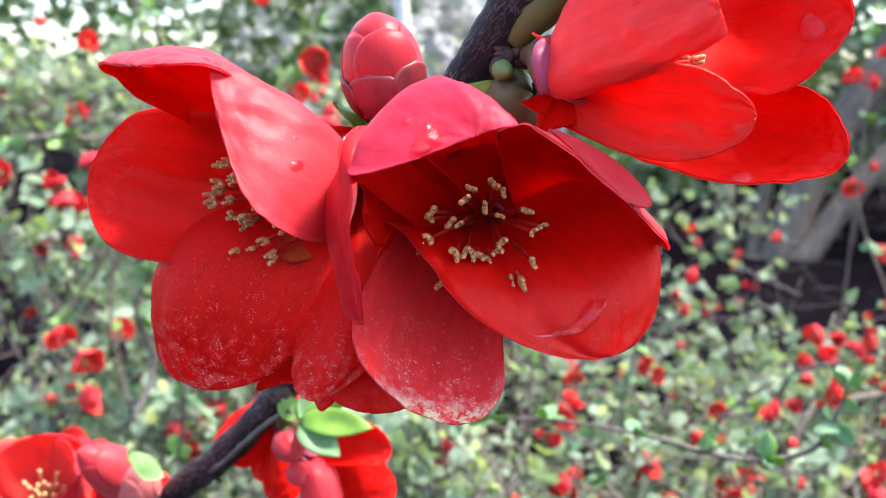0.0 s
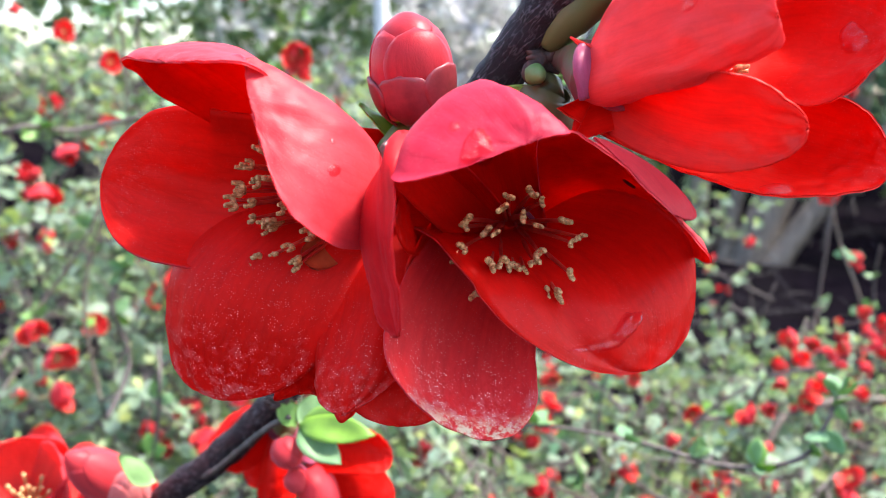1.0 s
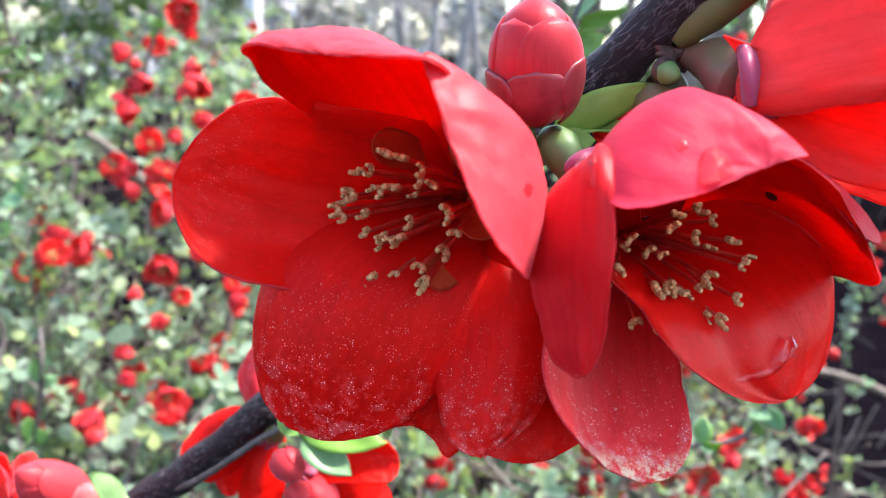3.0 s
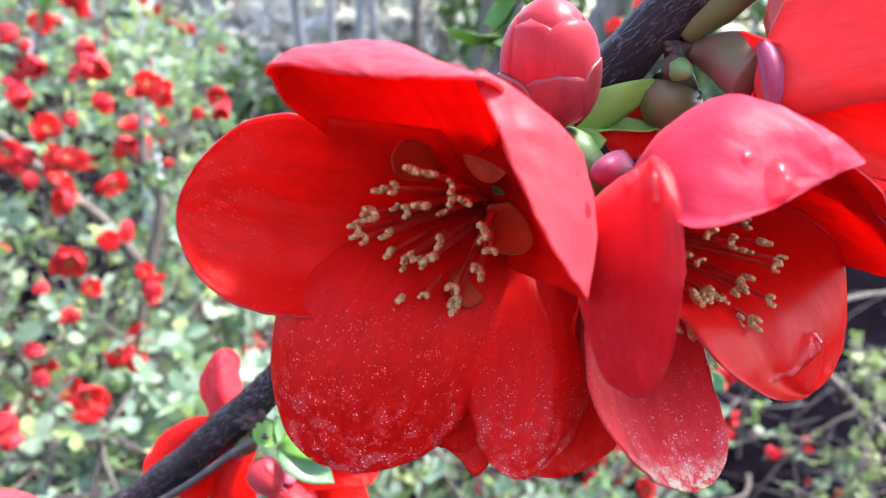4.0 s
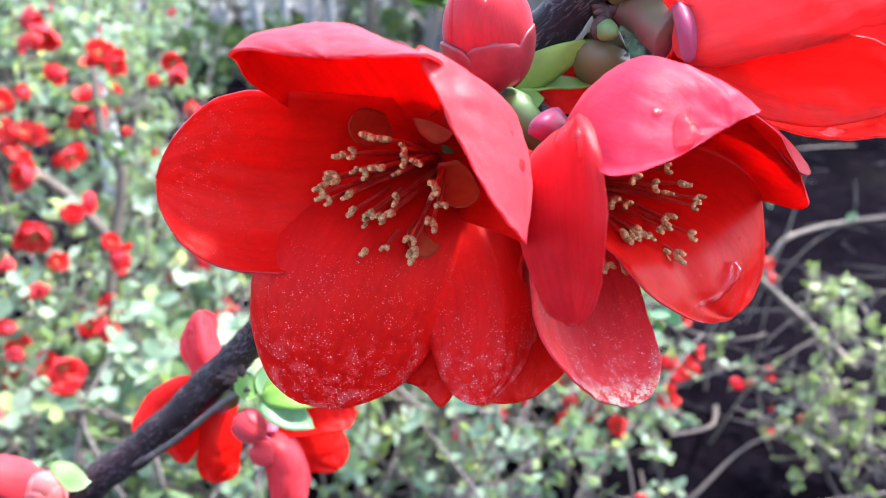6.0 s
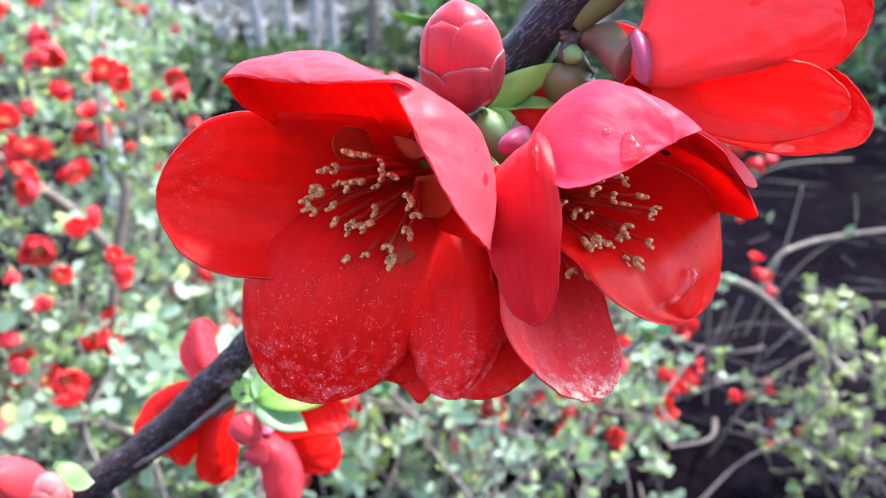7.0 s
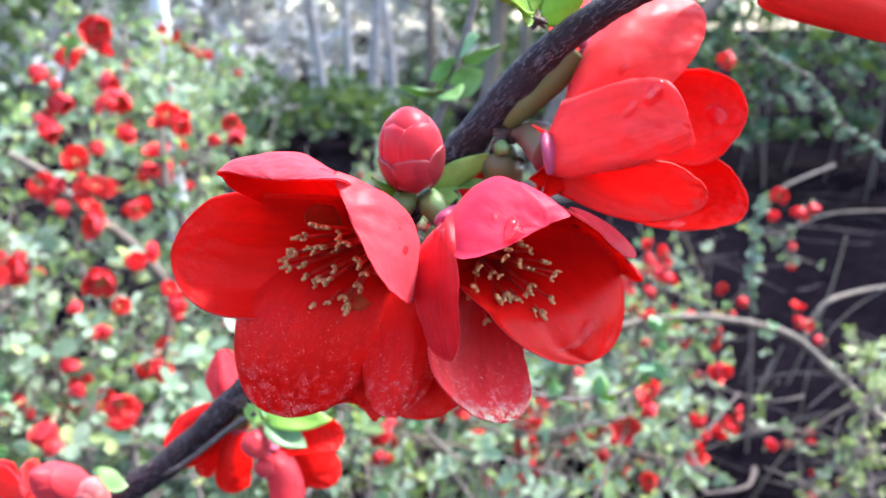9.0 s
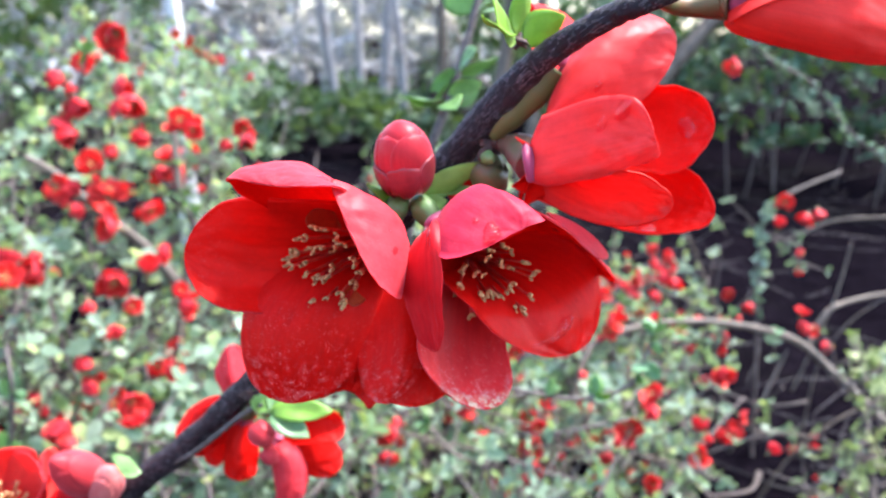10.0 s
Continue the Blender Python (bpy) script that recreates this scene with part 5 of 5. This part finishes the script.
# ---- near and middle twigs ----
def leafy_twig(label, points, radii, nodes, leaf_size, seed, mat=BARK_TWIG, name="quince_twig", plan=True, leaf_mat=None):
    """A twig with tufts of leaves at some places along it: (share of the way, number of leaves)."""
    rng = random.Random(seed)
    pts = [W(*p) for p in points] if plan else [Vector(p) for p in points]
    th = thing(name, pts[0], label, "twig", "twigs in the bushes")
    tube("bark", th, pts, [SIZE * r for r in radii] if plan else radii, mat, 9, 8, 0.12, "", seed)
    line, _ = smooth_line(pts, [1] * len(pts), 10)
    for share, count in nodes:
        k = min(int(share * (len(line) - 1)), len(line) - 2)
        d = (line[k + 1] - line[k]).normalized()
        for i in range(count):
            out = (unit(rng) + Vector((0, 0, 0.45)) + d * 0.2).normalized()
            s = leaf_size * rng.uniform(0.7, 1.2)
            leaf(th, line[k], line[k] + out * s, unit(rng), s * rng.uniform(0.55, 0.75), 0.2, 0.12, mat=leaf_mat)
    return th


leafy_twig("brown quince twig with rounded grey-green leaf pairs", [(0.05, 1.62, -0.318), (0.221, 1.55, -0.313), (0.367, 1.52, -0.332), (0.511, 1.5, -0.367), (0.631, 1.48, -0.35), (0.68, 1.48, -0.287), (0.699, 1.48, -0.235)], (0.0028, 0.003, 0.0036, 0.0044, 0.0046, 0.004, 0.003),
           [(0.06, 3), (0.14, 3), (0.3, 2), (0.44, 4), (0.58, 5), (0.72, 2), (0.80, 4), (0.93, 3), (0.99, 5)], 0.0125, 5)
leafy_twig("reddish twig with upright young leaves", [(0.285, 1.2, 0.56), (0.222, 1.2, 0.358), (0.187, 1.2, 0.264), (0.148, 1.2, 0.175), (0.11, 1.22, 0.06), (0.08, 1.25, -0.1)], (0.006, 0.007, 0.0075, 0.0085, 0.009, 0.01), [(0.16, 3), (0.33, 5), (0.44, 4)], 0.019, 6)
leafy_twig("arching grey branch over the bare soil", [(1.703, 4.478, -1.416), (1.883, 4.550, -0.984), (2.035, 4.622, -0.859), (2.385, 4.694, -0.802), (2.919, 4.766, -0.832), (3.575, 4.838, -1.016), (3.817, 4.694, -1.270), (4.097, 4.406, -1.679)], (0.0202, 0.0216, 0.0216, 0.0230, 0.0245, 0.0274, 0.0274, 0.0288), [(0.3, 2), (0.5, 4), (0.68, 2)], 0.024, 7, BARK_GREY, "quince_shoot")
leafy_twig("grey side shoot rising from the arching branch", [(3.711, 4.838, -1.068), (3.827, 4.838, -0.898), (3.971, 4.838, -0.811), (4.368, 4.838, -0.765), (4.907, 4.838, -0.768)], (0.0216, 0.0187, 0.0158, 0.0144, 0.0130), [(0.8, 2)], 0.02, 8, BARK_GREY, "quince_shoot")
leafy_twig("hanging flowering shoot with small pale leaves", [(3.30, 5.0, 1.35), (3.528, 5.0, 0.958), (3.935, 5.0, 0.739), (4.258, 5.0, 0.372), (4.694, 5.0, 0.111), (5.2, 5.0, -0.1)], (0.013, 0.013, 0.012, 0.011, 0.01, 0.008), [(0.06 + 0.034 * i, 4) for i in range(26)], 0.014, 9, leaf_mat=LEAF_SILVER)
leafy_twig("slender shoot with clumps of pale leaves over the soil", [(3.45, 5.2, -2.3), (3.55, 5.2, -1.2), (3.60, 5.2, -0.5), (3.72, 5.2, -0.1), (4.4, 5.3, 0.12)], (0.014, 0.012, 0.011, 0.01, 0.01), [(0.36 + 0.018 * i, 5) for i in range(24)], 0.016, 10, leaf_mat=LEAF_SILVER)
leafy_twig("grey forked shoot among the flowers", [(-1.20, 5.0, 0.42), (-1.045, 5.0, 0.312), (-0.852, 5.0, 0.112), (-0.594, 5.0, -0.129), (-0.40, 5.0, -0.40)], (0.02, 0.026, 0.03, 0.034, 0.036), [(0.8, 4)], 0.02, 11, BARK_GREY, "quince_shoot")
leafy_twig("upright grey shoot among green leaves", [(-0.40, 5.0, 0.55), (-0.394, 5.0, 0.17), (-0.323, 5.0, -0.047), (-0.434, 5.0, -0.537), (-0.471, 5.0, -1.001), (-0.48, 5.0, -1.9)], (0.016, 0.026, 0.03, 0.03, 0.032, 0.034), [(0.1, 5), (0.2, 5), (0.3, 4)], 0.02, 12, BARK_GREY, "quince_shoot")
# bare grey-brown twigs over the soil and between the leaves
for k, (pts, w) in enumerate((
    ([(3.971, 4.7, -0.365), (3.919, 4.8, -0.738), (3.822, 4.9, -1.068), (3.692, 5.0, -1.429)], 0.009),
    ([(4.499, 4.8, -0.726), (4.149, 4.9, -0.929), (3.925, 5.0, -1.249), (3.852, 5.1, -1.761)], 0.008),
    ([(3.366, 4.6, -1.038), (3.223, 4.7, -1.409), (3.041, 4.8, -1.738)], 0.01),
    ([(3.916, 4.2, -1.289), (3.532, 4.3, -1.428), (3.226, 4.4, -1.669), (2.995, 4.5, -2.017)], 0.01),
    ([(2.843, 4.9, -0.259), (3.029, 5.0, -0.585), (3.165, 5.1, -0.884), (3.198, 5.2, -1.208)], 0.011),
    ([(4.654, 4.95, -0.234), (4.153, 5.05, -0.23), (3.844, 5.15, -0.344), (3.794, 5.25, -0.477)], 0.01),
    ([(3.584, 4.0, -1.69), (3.201, 4.1, -1.478), (2.808, 4.2, -1.402)], 0.008),
    ([(0.297, 3.7, -0.84), (0.723, 3.8, -1.108), (1.181, 3.9, -1.386), (1.543, 4.0, -1.624)], 0.01),
    ([(0.551, 3.6, -0.9), (0.605, 3.7, -1.147), (0.592, 3.8, -1.411)], 0.009),
    ([(0.974, 3.7, -0.947), (1.34, 3.8, -1.15), (1.687, 3.9, -1.428), (1.909, 4.0, -1.68)], 0.009),
    ([(1.181, 3.7, -1.155), (1.757, 3.8, -1.288), (2.275, 3.9, -1.479)], 0.008),
    ([(0.321, 3.6, -1.04), (0.552, 3.7, -1.018), (0.993, 3.8, -1.186)], 0.008))):
    leafy_twig("thin bare grey-brown twig over dark soil", pts, [w * (0.6 + 0.4 * i / (len(pts) - 1)) for i in range(len(pts))], [], 0.01, 90 + k, BARK_GREY, "quince_twig")
for k, (az0, el0, az1, el1, far, w) in enumerate(((-19.2, 6, -21.2, -20, 1.05, 0.0022), (-18.0, -9.5, -21.0, -21, 0.9, 0.0026), (-17.6, -17, -19.3, -24, 0.88, 0.0026), (-18.9, 6, -18.4, -2, 1.2, 0.0022), (-17.6, 6, -16.4, -2, 1.2, 0.0026), (-7.5, 6, -10.5, -4, 1.25, 0.0022), (-20, -6, -27, -17, 1.1, 0.003), (-27, -4, -18, -2.5, 1.0, 0.0028),
                                                  (26.0, 5, 26.6, -24, 1.35, 0.0022), (25.2, -3, 28.5, -16, 1.45, 0.0022), (5.8, -16, 5.0, -25, 1.1, 0.003), (13.3, -16, 12.8, -25, 1.15, 0.003), (9, -23, 14, -28, 0.95, 0.003), (22, -18.5, 16, -27, 1.15, 0.004), (27, -16.5, 19, -21, 1.2, 0.004), (-5.5, -20, 8, -23, 1.4, 0.004), (-6, -23, 4, -26, 1.3, 0.004), (29, -9, 30, -16, 2.0, 0.0022), (36, -15, 31, -23, 2.0, 0.0022))):
    r = random.Random(k)
    a, b = aim(az0, el0, far), aim(az1, el1, far * 1.03)
    m1, m2 = a.lerp(b, 0.35) + unit(r) * 0.02, a.lerp(b, 0.7) + unit(r) * 0.025
    leafy_twig("thin brown twig with a few small leaves", [a, m1, m2, b], [w * 0.6, w * 0.8, w * 0.9, w], [(r.random(), 3) for _ in range(4)], 0.02, 40 + k, BARK_TWIG if k % 3 else BARK_GREY, "quince_twig", False)

bush("yellow_shrub", "low yellowish-green variegated shrub", ((41.5, 48), (1.15, 1.35), lambda a, r: 0.31), 80, 0.015, 37, 0.0, LEAF_YELLOW)

# fallen twigs and dry litter on the soil
rng = random.Random(9)
litter = Twigs()
for i in range(330):
    az, far = rng.uniform(-35, 50), rng.uniform(1.4, 5.5)
    p = Vector((far * math.sin(radians(az)), far * math.cos(radians(az)), 0.012 + 0.02 * rng.random()))
    t = rng.uniform(0, math.pi)
    ln = rng.uniform(0.05, 0.22)
    d = Vector((math.cos(t), math.sin(t), rng.uniform(-0.05, 0.12)))
    litter.add([p - d * ln, p + unit(rng) * 0.02, p + d * ln], [0.0010, 0.0014, 0.0008], 4, 2)
tagged(new("litter", mesh_of("litter", litter.v, litter.f, DEAD_TWIG)), "dry fallen twigs scattered over dark soil", "twigs", "", "stuff")


# ---- raindrops and marks on the petals ----
def on_grid(key, u, v):
    """The place on a petal of the branch's flowers at its own (u, v), and the way out of it towards the path."""
    ob, P = GRIDS[key]
    n, k = P.shape[:2]
    i, j = (1 - (1 - min(max(v, 0.0), 1.0)) ** (1 / 1.8)) * (n - 1), (min(max(u, -1.0), 1.0) + 1) / 2 * (k - 1)
    i0, j0 = min(int(i), n - 2), min(int(j), k - 2)
    a, b = i - i0, j - j0
    p = (P[i0, j0] * (1 - a) + P[i0 + 1, j0] * a) * (1 - b) + (P[i0, j0 + 1] * (1 - a) + P[i0 + 1, j0 + 1] * a) * b
    nr = ob.matrix_world.to_3x3() @ Vector(P[i0 + 1, j0] - P[i0, j0]).cross(Vector(P[i0, j0 + 1] - P[i0, j0])).normalized()
    p = ob.matrix_world @ Vector(p)
    return p, nr if nr.dot(W(-0.15, 0, 0.05) - p) > 0 else -nr


def water_film(key, u, v, wide, long_, height, seed, label, mat=None, turn=0.0, uneven=0.3):
    """A lens of rainwater that follows the petal below it; wide and long_ in the petal's own (u, v)."""
    rings, sides = 9, 28
    verts, faces = [], []
    for low in (0, 1):
        for i in range(rings):
            r = i / (rings - 1)
            for j in range(sides):
                t = 2 * math.pi * j / sides
                c = Vector((math.cos(t) * 1.3, math.sin(t) * 1.3, seed))
                q = r * (1 + uneven * noise.noise(c) + 0.4 * uneven * noise.noise(c * 2.7))
                x, y = math.cos(t) * q * wide, math.sin(t) * q * long_
                p, nr = on_grid(key, u + x * math.cos(turn) - y * math.sin(turn), v + x * math.sin(turn) + y * math.cos(turn))
                h = height * (1 - r ** 2.2) * (1 + 0.5 * noise.noise(Vector((q * math.cos(t) * 2, q * math.sin(t) * 2, seed + 4))) + 0.35 * noise.noise(Vector((q * math.cos(t) * 6, q * math.sin(t) * 6, seed + 8)))) + 0.00019
                verts.append(p + nr * (0.00012 if low else h))
    for low in (0, 1):
        o = low * rings * sides
        for i in range(rings - 1):
            for j in range(sides):
                f = (o + i * sides + j, o + (i + 1) * sides + j, o + (i + 1) * sides + (j + 1) % sides, o + i * sides + (j + 1) % sides)
                faces.append(f[::-1] if low else f)
    e = (rings - 1) * sides
    for j in range(sides):
        faces.append((e + j, e + rings * sides + j, e + rings * sides + (j + 1) % sides, e + (j + 1) % sides))
    a, b, c = verts[sides], verts[2 * sides], verts[2 * sides + 1]
    if (b - a).cross(c - a).dot(on_grid(key, u, v)[1]) < 0:
        faces = [f[::-1] for f in faces]
    return tagged(new("raindrop", mesh_of("raindrop", verts, faces, mat or WATER)), label, "drop", "raindrops")


CLEAR, GLAZE = "clear raindrop resting on a red petal", "thin glossy film of rainwater on a red petal"
for key, u, v, wide, long_, height, seed, label, turn in (
        (("FR", "top"), -0.64, 0.935, 0.30, 0.034, 0.0011, 1.0, GLAZE, -0.08), (("FR", "top"), 0.12, 0.50, 0.42, 0.060, 0.0008, 2.0, GLAZE, 0.1), (("FR", "top"), -0.50, 0.84, 0.05, 0.016, 0.00025, 3.0, CLEAR, 0.0),
        (("FR", "left"), 0.22, 0.50, 0.17, 0.055, 0.00055, 4.0, CLEAR, 0.3), (("FR", "left"), -0.38, 0.60, 0.16, 0.055, 0.00050, 5.0, CLEAR, 0.3), (("FR", "left"), -0.70, 0.47, 0.05, 0.016, 0.00025, 6.0, CLEAR, 0.0),
        (("FR", "right_lower"), 0.15, 0.78, 0.17, 0.05, 0.0016, 7.0, "glinting patch of rainwater near a petal edge", 0.35), (("FR", "right_lower"), 0.46, 0.86, 0.30, 0.018, 0.00025, 8.0, GLAZE, 0.08), (("FR", "right_lower"), -0.25, 0.66, 0.03, 0.010, 0.00020, 9.0, CLEAR, 0.0),
        (("FL", "right"), 0.50, 0.72, 0.07, 0.025, 0.00012, 10.0, CLEAR, 0.2), (("FL", "right"), 0.20, 0.74, 0.03, 0.010, 0.00012, 11.0, CLEAR, 0.0), (("FL", "top"), 0.70, 0.80, 0.10, 0.025, 0.00025, 12.0, GLAZE, 0.0),
        (("FT", "front"), -0.83, 0.86, 0.16, 0.032, 0.00060, 13.0, CLEAR, 0.0), (("FT", "front"), -0.66, 0.79, 0.11, 0.024, 0.00035, 14.0, CLEAR, 0.0), (("FT", "right"), 0.28, 0.84, 0.20, 0.055, 0.00060, 15.0, CLEAR, 0.0),
        (("FT", "lower_right"), 0.83, 0.74, 0.14, 0.05, 0.00060, 16.0, CLEAR, 0.0), (("FT", "top"), 0.50, 0.68, 0.09, 0.022, 0.00040, 17.0, CLEAR, 0.0)):
    water_film(key, u, v, wide, long_, height, seed, label, None, turn, 0.12 if label is CLEAR else 0.45)
spot = water_film(("FR", "right_upper"), -0.35, 0.67, 0.075, 0.026, 0.0001, 18.0, "small dark bruise on a red petal", SPOT)
spot.name = "petal_spot"
spot["category"], spot["group"] = "mark", "marks on petals"
